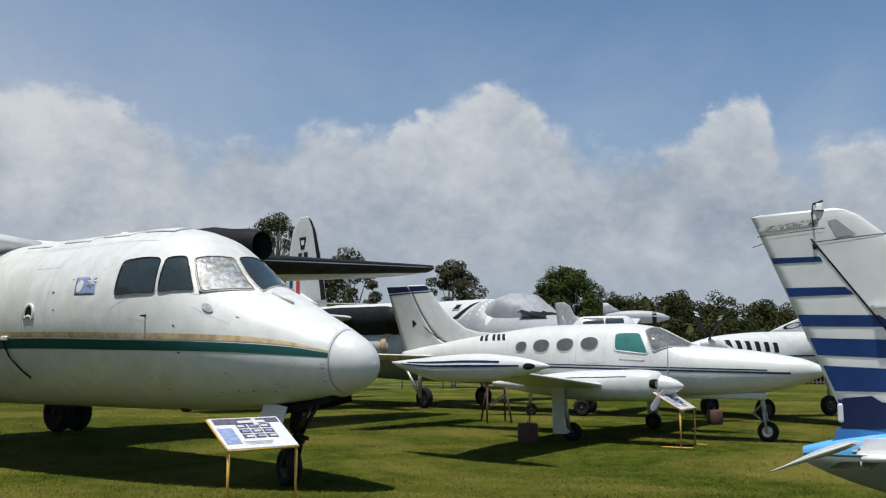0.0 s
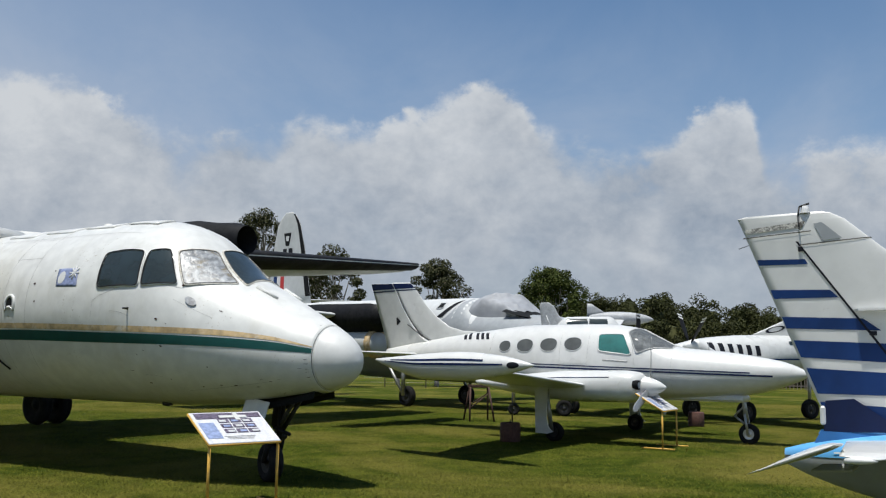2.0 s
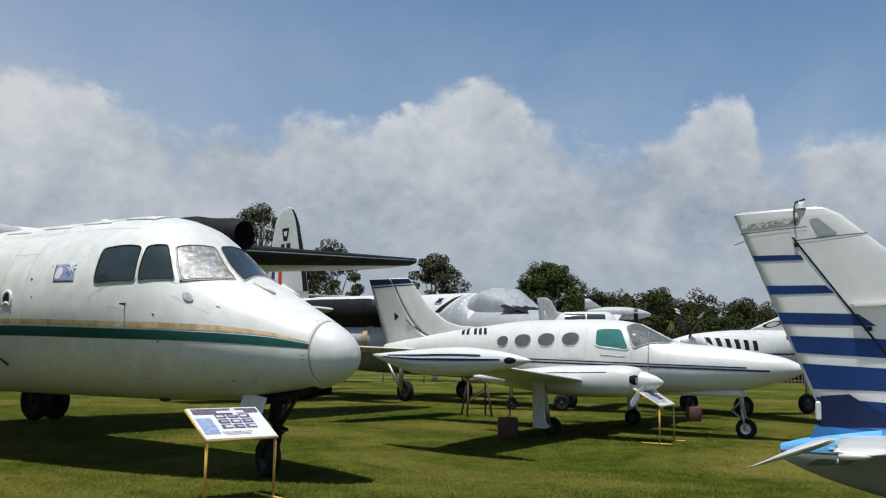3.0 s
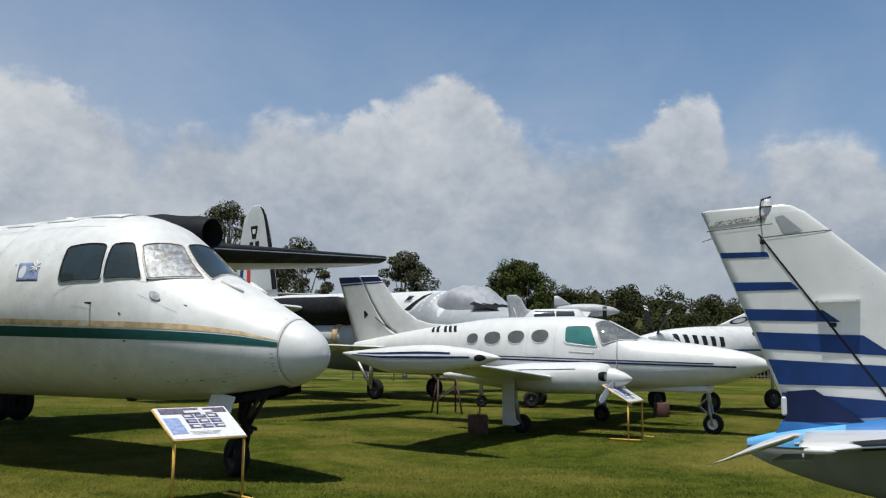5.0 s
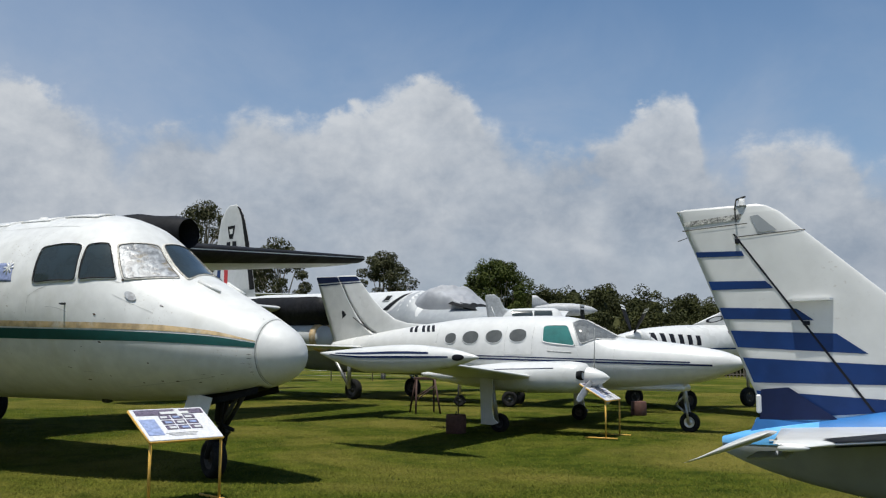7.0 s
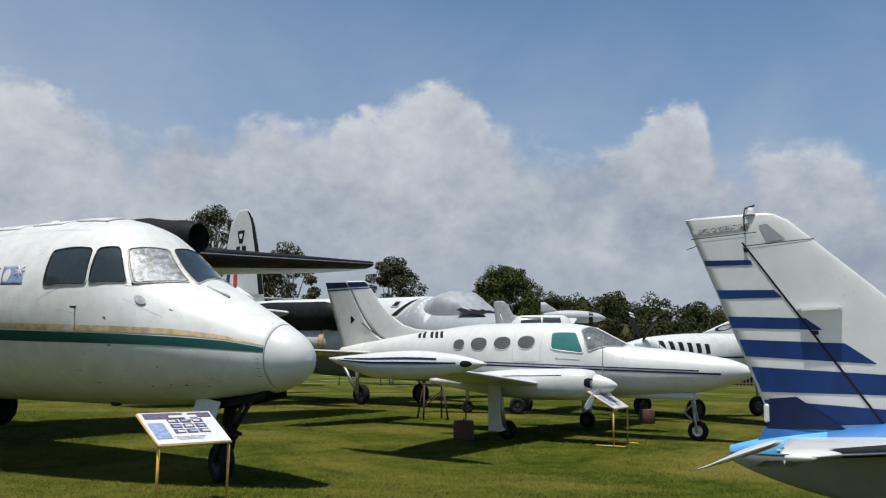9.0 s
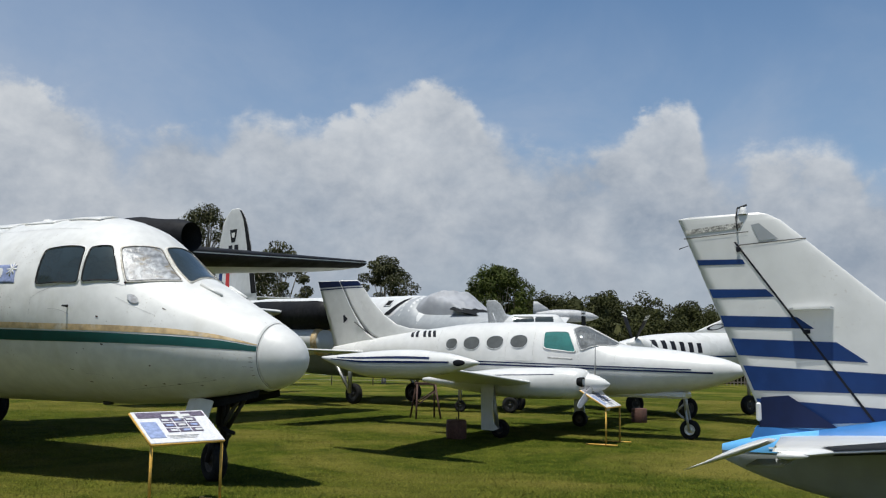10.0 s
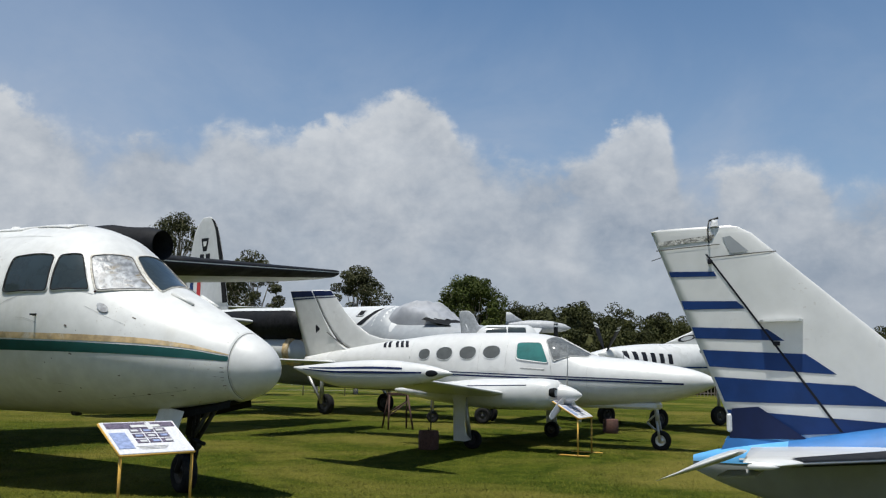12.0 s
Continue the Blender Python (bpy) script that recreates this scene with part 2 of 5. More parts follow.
def make_mesh(name, verts, faces, smooth=True):
    me = bpy.data.meshes.new(name)
    me.from_pydata([tuple(v) for v in verts], [], faces)
    bm = bmesh.new()
    bm.from_mesh(me)
    bmesh.ops.remove_doubles(bm, verts=bm.verts, dist=1e-5)
    bmesh.ops.recalc_face_normals(bm, faces=bm.faces)
    bm.to_mesh(me)
    bm.free()
    me.polygons.foreach_set("use_smooth", [smooth] * len(me.polygons))
    return me


def part(name, mesh, mat, parent, label="", at=None):
    """One mesh object under a thing or under a part."""
    if isinstance(mesh, tuple):
        mesh = make_mesh(name, *mesh)
    ob = new(name, mesh)
    mesh.materials.clear()
    mesh.materials.append(mat)
    ob.parent = parent
    if at is not None:
        ob.matrix_basis = at
    if label:
        ob["label"] = label
    return ob


def thing(name, label, category, at, group="", kind=""):
    e = new(name)
    e.empty_display_size = 0.3
    e.matrix_world = at
    return tagged(e, label, category, group, kind)


def grid(fn, n, m, closed=False, smooth=True):
    """A sheet of n by m cells over fn(u, v); closed: joined round in v."""
    mm = m if closed else m + 1
    verts = [fn(i / n, j / m) for i in range(n + 1) for j in range(mm)]
    faces = [(i * mm + j, (i + 1) * mm + j, (i + 1) * mm + (j + 1) % mm, i * mm + (j + 1) % mm) for i in range(n) for j in range(m)]
    return verts, faces, smooth


def join(*shapes, smooth=True):
    verts, faces = [], []
    for s in shapes:
        k = len(verts)
        verts += list(s[0])
        faces += [tuple(i + k for i in f) for f in s[1]]
    return verts, faces, smooth


class Loft:
    """A body along -x from its nose: stations of (distance, axis height, half width, rise, drop, squareness). Angles: 0 starboard, 90 top."""

    def __init__(self, rows, y=0.0):
        cols = list(zip(*rows))
        self.s, self.y = cols[0], y
        self.f = [pchip(cols[0], c) for c in cols[1:]]

    def pt(self, s, a, off=0.0):
        zc, hw, up, dn, sq = (f(s) for f in self.f)
        c, n = math.cos(radians(a)), math.sin(radians(a))
        e = 2 / sq
        v = Vector((-s, self.y - hw * math.copysign(abs(c) ** e, c), zc + (up if n > 0 else dn) * math.copysign(abs(n) ** e, n)))
        if off:
            v += self.normal(s, a) * off
        return v

    def normal(self, s, a):
        s = max(s, self.s[0] + 0.02)
        n = (self.pt(s + 0.01, a) - self.pt(s - 0.01, a)).cross(self.pt(s, a + 1) - self.pt(s, a - 1)).normalized()
        r = self.pt(s, a) - Vector((-s, self.y, self.f[0](s)))
        return n if n.dot(r) > 0 else -n

    def at_height(self, s, z, side, off=0.0):
        """The point of the side at a height; side 0 is starboard."""
        zc, hw, up, dn, sq = (f(s) for f in self.f)
        q = (z - zc) / (up if z > zc else dn)
        a = math.degrees(math.asin(max(-1, min(1, math.copysign(abs(q) ** (sq / 2), q)))))
        return self.pt(s, 180 - a if side else a, off)

    def skin(self, n=60, m=48, s0=None, s1=None, power=1.0, caps=True):
        s0, s1 = self.s[0] if s0 is None else s0, self.s[-1] if s1 is None else s1
        v, f, k = grid(lambda u, w: self.pt(s0 + (s1 - s0) * u**power, 360 * w), n, m, closed=True)
        if caps:
            f = f + [tuple(range(m)), tuple(range(n * m, n * m + m))]
        return v, f, k

    def patch(self, corners, off=0.006, n=10, m=10, rim=0.012):
        """A raised plate between four (s, angle) corners, in order round."""
        (a, b, c, d) = corners

        def at(u, v, o):
            s = (a[0] * (1 - u) + b[0] * u) * (1 - v) + (d[0] * (1 - u) + c[0] * u) * v
            g = (a[1] * (1 - u) + b[1] * u) * (1 - v) + (d[1] * (1 - u) + c[1] * u) * v
            return self.pt(s, g, o)
        top = grid(lambda u, v: at(u, v, off), n, m)
        ring = [(i / n, 0) for i in range(n)] + [(1, j / m) for j in range(m)] + [(1 - i / n, 1) for i in range(n)] + [(0, 1 - j / m) for j in range(m)]
        side = [at(u, v, off) for u, v in ring] + [at(u, v, off - rim) for u, v in ring]
        k = len(ring)
        return join(top, (side, [(i, (i + 1) % k, k + (i + 1) % k, k + i) for i in range(k)]), smooth=True)

    def outline(self, pts, off=0.008, width=0.03, depth=0.02):
        """A frame that follows a closed run of (s, angle) points."""
        k = len(pts)
        mid = (sum(p[0] for p in pts) / k, sum(p[1] for p in pts) / k)
        rows = []
        for p in pts:
            v, o = self.pt(*p), self.pt(*mid)
            out = (v - o).normalized() * width
            nrm = self.normal(*p)
            rows.append((v - nrm * depth, v + nrm * off, v + nrm * off + out, v + out - nrm * depth))
        verts = [q for r in rows for q in r]
        return verts, [(4 * i + j, 4 * ((i + 1) % k) + j, 4 * ((i + 1) % k) + (j + 1) % 4, 4 * i + (j + 1) % 4) for i in range(k) for j in range(4)], True

    def blob(self, pts, off=0.006, rings=6):
        """A plate that fills a closed run of (s, angle) points."""
        k = len(pts)
        mid = (sum(p[0] for p in pts) / k, sum(p[1] for p in pts) / k)
        verts = [self.pt(mid[0] + (p[0] - mid[0]) * r / rings, mid[1] + (p[1] - mid[1]) * r / rings, off) for r in range(1, rings + 1) for p in pts]
        faces = [tuple(range(k))] + [(r * k + i, r * k + (i + 1) % k, (r + 1) * k + (i + 1) % k, (r + 1) * k + i) for r in range(rings - 1) for i in range(k)]
        return verts, faces, True


def rounded(corners, r=0.25, n=5):
    """Rounds the corners of a closed run of points; r is the share of each side."""
    out, k = [], len(corners)
    for i in range(k):
        p, c, q = (np.array(corners[j % k], float) for j in (i - 1, i, i + 1))
        a, b = c + (p - c) * r, c + (q - c) * r
        for j in range(n + 1):
            u = j / n
            out.append(tuple((1 - u) ** 2 * a + 2 * u * (1 - u) * c + u * u * b))
    fine = []
    for i in range(len(out)):
        p, q = np.array(out[i]), np.array(out[(i + 1) % len(out)])
        steps = 4 if np.linalg.norm((q - p) * (1, 0.02)) > 0.08 else 1
        fine += [tuple(p + (q - p) * j / steps) for j in range(steps)]
    return fine


def oval(s, a, rs, ra, n=28, sq=2.0):
    e = 2 / sq
    return [(s + rs * math.copysign(abs(math.cos(2 * math.pi * i / n)) ** e, math.cos(2 * math.pi * i / n)),
             a + ra * math.copysign(abs(math.sin(2 * math.pi * i / n)) ** e, math.sin(2 * math.pi * i / n))) for i in range(n)]


class Wing:
    """An aerofoil from root to tip: sections of (leading edge, trailing edge, thickness), across the direction given."""

    def __init__(self, sections, across):
        self.sec, self.ax = [(Vector(a), Vector(b), t) for a, b, t in sections], Vector(across).normalized()

    def pt(self, u, w, side, off=0.0):
        """u: along the chord from the leading edge; w: along the span; side: 1 or -1."""
        k = w * (len(self.sec) - 1)
        i = min(int(k), len(self.sec) - 2)
        f = k - i
        (a0, b0, t0), (a1, b1, t1) = self.sec[i], self.sec[i + 1]
        le, te, th = a0.lerp(a1, f), b0.lerp(b1, f), t0 * (1 - f) + t1 * f
        x = max(u, 0.0)
        y = 5 * (0.2969 * math.sqrt(x) - 0.126 * x - 0.3516 * x**2 + 0.2843 * x**3 - 0.1015 * x**4)
        return le.lerp(te, u) + self.ax * side * (y * th + off)

    def solid(self, n=16, m=10, w0=0.0, w1=1.0, u0=0.0, u1=1.0):
        us = [u0 + (u1 - u0) * (i / n) ** 1.7 for i in range(n + 1)]
        loop = [(u, 1) for u in us] + [(u, -1) for u in reversed(us[(1 if u0 == 0 else 0):])]
        k = len(loop)
        verts = [self.pt(u, w0 + (w1 - w0) * j / m, sd) for j in range(m + 1) for u, sd in loop]
        faces = [(j * k + i, j * k + (i + 1) % k, (j + 1) * k + (i + 1) % k, (j + 1) * k + i) for j in range(m) for i in range(k)]
        return verts, faces + [tuple(range(k)), tuple(range(m * k, m * k + k))], True

    def plate(self, corners, side, off=0.004, n=8):
        (a, b, c, d) = corners

        def at(u, v):
            x = (a[0] * (1 - u) + b[0] * u) * (1 - v) + (d[0] * (1 - u) + c[0] * u) * v
            w = (a[1] * (1 - u) + b[1] * u) * (1 - v) + (d[1] * (1 - u) + c[1] * u) * v
            return self.pt(x, w, side, off)
        return grid(at, n, n)


def tube(p, q, r, r2=None, n=12):
    p, q = Vector(p), Vector(q)
    z = (q - p).normalized()
    x = z.orthogonal().normalized()
    y = z.cross(x)
    r2 = r if r2 is None else r2
    ring = [(math.cos(2 * math.pi * i / n), math.sin(2 * math.pi * i / n)) for i in range(n)]
    verts = [p + (x * c + y * s) * r for c, s in ring] + [q + (x * c + y * s) * r2 for c, s in ring]
    return verts, [(i, (i + 1) % n, n + (i + 1) % n, n + i) for i in range(n)] + [tuple(range(n)), tuple(range(n, 2 * n))], True


def lathe(profile, centre, axis, n=28):
    """profile: (along, radius) pairs, turned round an axis."""
    c, z = Vector(centre), Vector(axis).normalized()
    x = z.orthogonal().normalized()
    y = z.cross(x)
    k = len(profile)
    verts = [c + z * a + (x * math.cos(2 * math.pi * i / n) + y * math.sin(2 * math.pi * i / n)) * r for i in range(n) for a, r in profile]
    return verts, [(i * k + j, ((i + 1) % n) * k + j, ((i + 1) % n) * k + j + 1, i * k + j + 1) for i in range(n) for j in range(k - 1)], True


def block(size, at=(0, 0, 0), turn=None, bevel=0.008):
    """A box with softened edges, centred at a point."""
    bm = bmesh.new()
    bmesh.ops.create_cube(bm, size=1.0)
    bmesh.ops.scale(bm, vec=size, verts=bm.verts)
    if bevel:
        bmesh.ops.bevel(bm, geom=bm.edges[:], offset=min(bevel, 0.3 * min(size)), segments=1, affect="EDGES")
    m = Matrix.Translation(at) @ (turn.to_4x4() if turn else Matrix())
    bmesh.ops.transform(bm, matrix=m, verts=bm.verts)
    bm.verts.index_update()
    out = [v.co.copy() for v in bm.verts], [tuple(v.index for v in f.verts) for f in bm.faces], False
    bm.free()
    return out


def wheel(parent, centre, radius, width, name="wheel", rim=None):
    """A tyre and its hub on an axle across the aircraft."""
    c, w, r = Vector(centre), width / 2, radius
    t = part(name, lathe([(-w * 0.7, r * 0.5), (-w, r * 0.66), (-w, r * 0.84), (-w * 0.75, r * 0.95), (-w * 0.3, r), (-w * 0.25, r * 0.975), (-w * 0.1, r * 0.975), (-w * 0.05, r), (w * 0.05, r),
                          (w * 0.1, r * 0.975), (w * 0.25, r * 0.975), (w * 0.3, r), (w * 0.75, r * 0.95), (w, r * 0.84), (w, r * 0.66), (w * 0.7, r * 0.5)], c, (0, 1, 0)), RUBBER, parent, "black rubber tyre")
    part("rim", lathe([(-w * 0.85, 0), (-w * 0.85, r * 0.16), (-w * 0.5, r * 0.2), (-w * 0.45, r * 0.42), (-w * 0.8, r * 0.52), (-w * 0.6, r * 0.55), (w * 0.6, r * 0.55), (w * 0.8, r * 0.52),
                       (w * 0.45, r * 0.42), (w * 0.5, r * 0.2), (w * 0.85, r * 0.16), (w * 0.85, 0)], c, (0, 1, 0)), rim or ALU, t, "dark wheel rim" if rim else "pale alloy wheel rim")
    return t


# ---- ground ----
def grass_material(name, blades=False):
    m = bpy.data.materials.new(name)
    m.use_nodes = True
    t = m.node_tree
    b = t.nodes["Principled BSDF"]
    p = t.nodes.new("ShaderNodeTexCoord").outputs["Object"]
    dry = noise_tex(t, p, 0.22, 6.0, 0.62, 0.6)
    clump = noise_tex(t, p, 2.2, 4.0, 0.6)
    fine = noise_tex(t, p, 28.0, 3.0, 0.7)
    c = mixc(t, ramp(t, clump, 0.3, 0.7), (0.036, 0.058, 0.006), (0.102, 0.124, 0.014))
    c = mixc(t, ramp(t, dry, 0.43, 0.66, 0.0, 0.85), c, (0.235, 0.198, 0.046))
    c = mixc(t, ramp(t, fine, 0.3, 0.72, 0.0, 0.65), c, (0.022, 0.033, 0.004))
    if blades:
        isl = t.nodes.new("ShaderNodeNewGeometry").outputs["Random Per Island"]
        c = mixc(t, calc(t, "MULTIPLY", calc(t, "POWER", isl, 2.0), 0.6), c, (0.20, 0.195, 0.035))
    t.links.new(c, b.inputs["Base Color"])
    b.inputs["Roughness"].default_value = 0.9
    b.inputs["Specular IOR Level"].default_value = 0.03
    bn = t.nodes.new("ShaderNodeBump")
    bn.inputs["Distance"].default_value = 0.05
    t.links.new(fine, bn.inputs["Height"])
    t.links.new(bn.outputs[0], b.inputs["Normal"])
    return m


GRASS = grass_material("mown_grass")
BLADES = grass_material("grass_blades", True)


def lawn(x, y):
    """Height of the lawn: it rises a little under the airplanes further off."""
    q = min(1.0, max(0.0, (y - 14.0) / 4.0))
    fade = 1.0 if y < 140 else max(0.0, 1 - (y - 140) / 160)
    wave = 0.03 * noise.noise((x * 0.13, y * 0.13, 0)) - 0.01 if abs(x) < 70 and -10 < y < 80 else 0.0
    return RISE * q * q * (3 - 2 * q) * fade + wave


RISE = 0.13


def ground_sheet():
    xs = [-3000, -600, -200, -90, *range(-60, 62, 4), 90, 200, 600, 3000]
    ys = [-3000, -300, -60, -20, *range(-8, 12, 3), *range(12, 22), *range(22, 74, 3), 90, 130, 300, 900, 3000]
    verts, faces = [], []
    for y in ys:
        for x in xs:
            verts.append((x, y, lawn(x, y)))
    k = len(xs)
    faces = [(j * k + i, j * k + i + 1, (j + 1) * k + i + 1, (j + 1) * k + i) for j in range(len(ys) - 1) for i in range(k - 1)]
    me = make_mesh("ground", verts, faces)
    me.materials.append(GRASS)
    tagged(new("ground", me), "mown lawn of green and sun-dried grass", "lawn", kind="structure")


def grass_tufts(count=330000):
    """Short blades over the stretch of lawn nearest to the path."""
    rng = np.random.default_rng(4)
    d = 9.5 + 30 * rng.random(count) ** 1.35
    x = (rng.random(count) * 1.5 - 0.70) * d + 0.15 * d
    verts = np.zeros((count, 3, 3))
    turn = rng.random(count) * 2 * math.pi
    h = (0.010 + 0.024 * rng.random(count)) * (1 + d / 50)
    w = 0.005 + 0.008 * rng.random(count)
    dx, dy = np.cos(turn) * w, np.sin(turn) * w
    lean = rng.normal(0, 0.030, (count, 2))
    lean[:, 1] = 0.008 + np.abs(lean[:, 1])
    base = np.array([lawn(a, b) - 0.006 for a, b in zip(x, d)])
    verts[:, 0] = np.stack([x - dx, d - dy, base], 1)
    verts[:, 1] = np.stack([x + dx, d + dy, base], 1)
    verts[:, 2] = np.stack([x + lean[:, 0], d + lean[:, 1], base + h], 1)
    side = np.cross(verts[:, 1] - verts[:, 0], verts[:, 2] - verts[:, 0]) @ np.array((0.0, -1.0, 0.2)) < 0
    verts[side] = verts[side][:, [1, 0, 2]]
    me = bpy.data.meshes.new("grass")
    me.from_pydata(verts.reshape(-1, 3).tolist(), [], np.arange(count * 3).reshape(-1, 3).tolist())
    me.polygons.foreach_set("use_smooth", [True] * count)
    # soft blades catch the sun like the turf they stand in
    up = np.repeat(np.stack([rng.normal(0, 0.3, count), rng.normal(0, 0.3, count), np.ones(count)], 1), 3, axis=0)
    up /= np.linalg.norm(up, axis=1)[:, None]
    me.normals_split_custom_set_from_vertices(up.tolist())
    me.materials.append(BLADES)
    tagged(new("grass", me), "short blades of lawn grass", "grass", kind="stuff")


ground_sheet()
grass_tufts()


# ---- the turboprop airliner ----
AIRLINER = Loft([(0.0, 1.63, 0.03, 0.03, 0.03, 2), (0.03, 1.64, 0.13, 0.13, 0.13, 2), (0.14, 1.65, 0.27, 0.27, 0.27, 2), (0.42, 1.67, 0.43, 0.43, 0.42, 2), (0.9, 1.72, 0.66, 0.62, 0.57, 2),
                 (1.5, 1.81, 0.90, 0.83, 0.75, 2), (2.0, 1.91, 1.04, 0.97, 0.89, 2.05), (2.45, 2.03, 1.14, 1.18, 1.03, 2.1), (2.9, 2.16, 1.22, 1.38, 1.18, 2.1), (3.4, 2.27, 1.30, 1.42, 1.30, 2.05), (4.4, 2.34, 1.37, 1.38, 1.37, 2),
                 (14.0, 2.34, 1.37, 1.38, 1.37, 2), (18.0, 2.75, 1.0, 1.0, 1.1, 2), (22.5, 3.3, 0.25, 0.3, 0.3, 2)])


def airliner():
    b = AIRLINER
    top = thing("airliner", "weathered white turboprop airliner with green and gold cheatline on grass", "airplane", pose(-0.88, 11.90, 0, 0, 0, -33))
    part("fuselage", b.skin(110, 64, s0=0.42, power=1.25), WHITE_AIRLINER, top, "stained white fuselage")
    part("radome", b.skin(26, 64, s1=0.4185, power=1.6), WHITE_RADOME, top, "clean white nose radome")
    # heights of the painted lines from nose to cabin
    stations = [0.44, 0.98, 1.72, 3.56, 5.95, 12.0]
    lines = {"green_low": [1.735, 1.77, 1.81, 1.85, 1.89, 1.89], "green_high": [1.795, 1.88, 1.93, 1.99, 2.04, 2.04],
             "gold_low": [1.81, 1.90, 1.955, 2.01, 2.06, 2.06], "gold_high": [1.82, 1.95, 2.03, 2.09, 2.14, 2.14]}
    for lo, hi, mat, nm, txt in (("green_low", "green_high", GREEN_STRIPE, "cheatline", "dark green painted stripe"), ("gold_low", "gold_high", GOLD_STRIPE, "pinstripe", "faded gold painted stripe")):
        z0, z1 = pchip(stations, lines[lo]), pchip(stations, lines[hi])
        for side in (0, 1):
            part(nm, grid(lambda u, v: b.at_height(0.44 + 11.5 * u**1.6, z0(0.44 + 11.5 * u**1.6) * (1 - v) + z1(0.44 + 11.5 * u**1.6) * v, side, 0.004), 60, 4), mat, top, txt)
    # lap joints of the skin
    for nm, runs in (("skin_joint", [[(sx, a) for a in range(-80, 262, 6)] for sx in (0.43, 5.15, 5.72)]),
                     ("skin_joint", [[(2.31 + 0.07 * k, 31.5 - 1.3 * k) for k in range(19)] + [(3.68, 5), (3.7, -4)], [(5.15 + 0.1 * k, 34) for k in range(7)], [(3.4 + 0.2 * k, 55) for k in range(18)],
                                     [(1.0 + 0.1 * k, -38 - k) for k in range(14)]])):
        for run in runs:
            pts = [b.pt(q[0], q[1], 0.003) for q in run]
            rows = []
            for k, p in enumerate(pts):
                d = (pts[min(k + 1, len(pts) - 1)] - pts[max(k - 1, 0)]).normalized()
                n = b.normal(*run[k])
                rows.append((p - d.cross(n) * 0.0035, p + d.cross(n) * 0.0035))
            part(nm, ([q for r in rows for q in r], [(2 * k, 2 * k + 1, 2 * k + 3, 2 * k + 2) for k in range(len(rows) - 1)], True), SEAM if run[0][0] == 0.43 else SEAM_PALE, top)
    # flight deck glazing
    panes = [("side_window", AIR_WIN[0], GLASS_DARK), ("side_window", AIR_WIN[1], GLASS_DARK), ("windscreen", AIR_WIN[2], RUBBISH), ("windscreen", AIR_WIN[3], GLASS_DARK)]
    for nm, cs, mat in panes:
        for side in (0, 1):
            if side and nm == "windscreen":
                continue
            pts = rounded([(s, a if not side else 180 - a) for s, a in cs], 0.09 if nm == 'windscreen' else 0.13)
            w = part(nm, b.blob(pts, 0.010), mat, top, "dark flight deck window" if mat is GLASS_DARK else "windscreen lined with crumpled foil")
            part("window_frame", b.outline(pts, 0.014, 0.036), RIM_BEIGE if nm == "windscreen" else WHITE_AIRLINER, w, "aged window frame")
            part("gasket", b.outline(pts, 0.020, 0.020 if nm == "side_window" else 0.010), BLACK_PAINT if nm == "side_window" else SEAM, w, "dark rubber gasket")
    for side in (0, 180):
        pts = oval(*AIR_PORT, 0.085, 4.8)
        pts = [(s, abs(side - a)) for s, a in pts]
        w = part("porthole", b.blob(pts, 0.010), DARK_INSIDE, top, "small oval cabin window")
        part("window_frame", b.outline(pts, 0.02, 0.05), WHITE_RADOME, w)
    # high wing with black boots
    for side in (1, -1):
        # the inner trailing edge is carried aft so that it shades the main wheels
        w = Wing([((-7.3, 0, 3.66), (-12.0, 0, 3.30), 0.62), ((-7.35, side * 4.6, 3.94), (-11.9, side * 4.6, 3.52), 0.56), ((-7.9, side * 13.3, 4.56), (-9.9, side * 13.3, 4.36), 0.24), ((-8.3, side * 13.8, 4.62), (-9.5, side * 13.8, 4.56), 0.02)], (0, 0, 1))
        wing = part("wing", w.solid(18, 14), WHITE_AIRLINER, top, "white high-mounted wing")
        part("de_icing_boot", join(*[grid(lambda u, v, s=s: w.pt(u * u * 0.15, 0.12 + 0.55 * v, s, 0.012), 8, 20) for s in (1, -1)]), BLACK_PAINT, wing, "black rubber leading-edge boot")
        e = Loft([(5.58, 4.0, 0.27, 0.29, 0.29, 2), (5.65, 4.0, 0.32, 0.33, 0.33, 2), (6.4, 3.98, 0.42, 0.42, 0.48, 2), (7.0, 4.0, 0.50, 0.48, 0.7, 2), (9.5, 3.9, 0.5, 0.35, 0.6, 2), (11.8, 3.8, 0.4, 0.3, 0.4, 2), (13.4, 3.7, 0.1, 0.1, 0.15, 2)], side * 3.6)
        n = part("engine_nacelle", e.skin(24, 32, caps=False), BLACK_PAINT, wing, "black engine nacelle without its propeller")
        part("air_intake", lathe([(0.0, 0.285), (-0.05, 0.265), (-0.5, 0.25), (-0.5, 0.0)], (-5.58, side * 3.6, 4.0), (1, 0, 0)), DARK_INSIDE, n, "open black air intake")
        part("main_gear_leg", tube((-11.4, side * 3.6, 3.5), (-11.6, side * 3.6, 0.58), 0.09), DARK_METAL, wing)
        # rims are coloured black to paint in the shade under the wing
        for y in (-0.25, 0.25):
            wheel(top, (-11.6, side * 3.6 + y, RISE + 0.44), 0.45, 0.24, rim=BLACK_PAINT)
    f = Wing([((-18.2, 0, 3.4), (-23.4, 0, 3.4), 0.2), ((-21.6, 0, 8.3), (-23.6, 0, 8.3), 0.08)], (0, 1, 0))
    part("tail_fin", f.solid(14, 8), WHITE_AIRLINER, top)
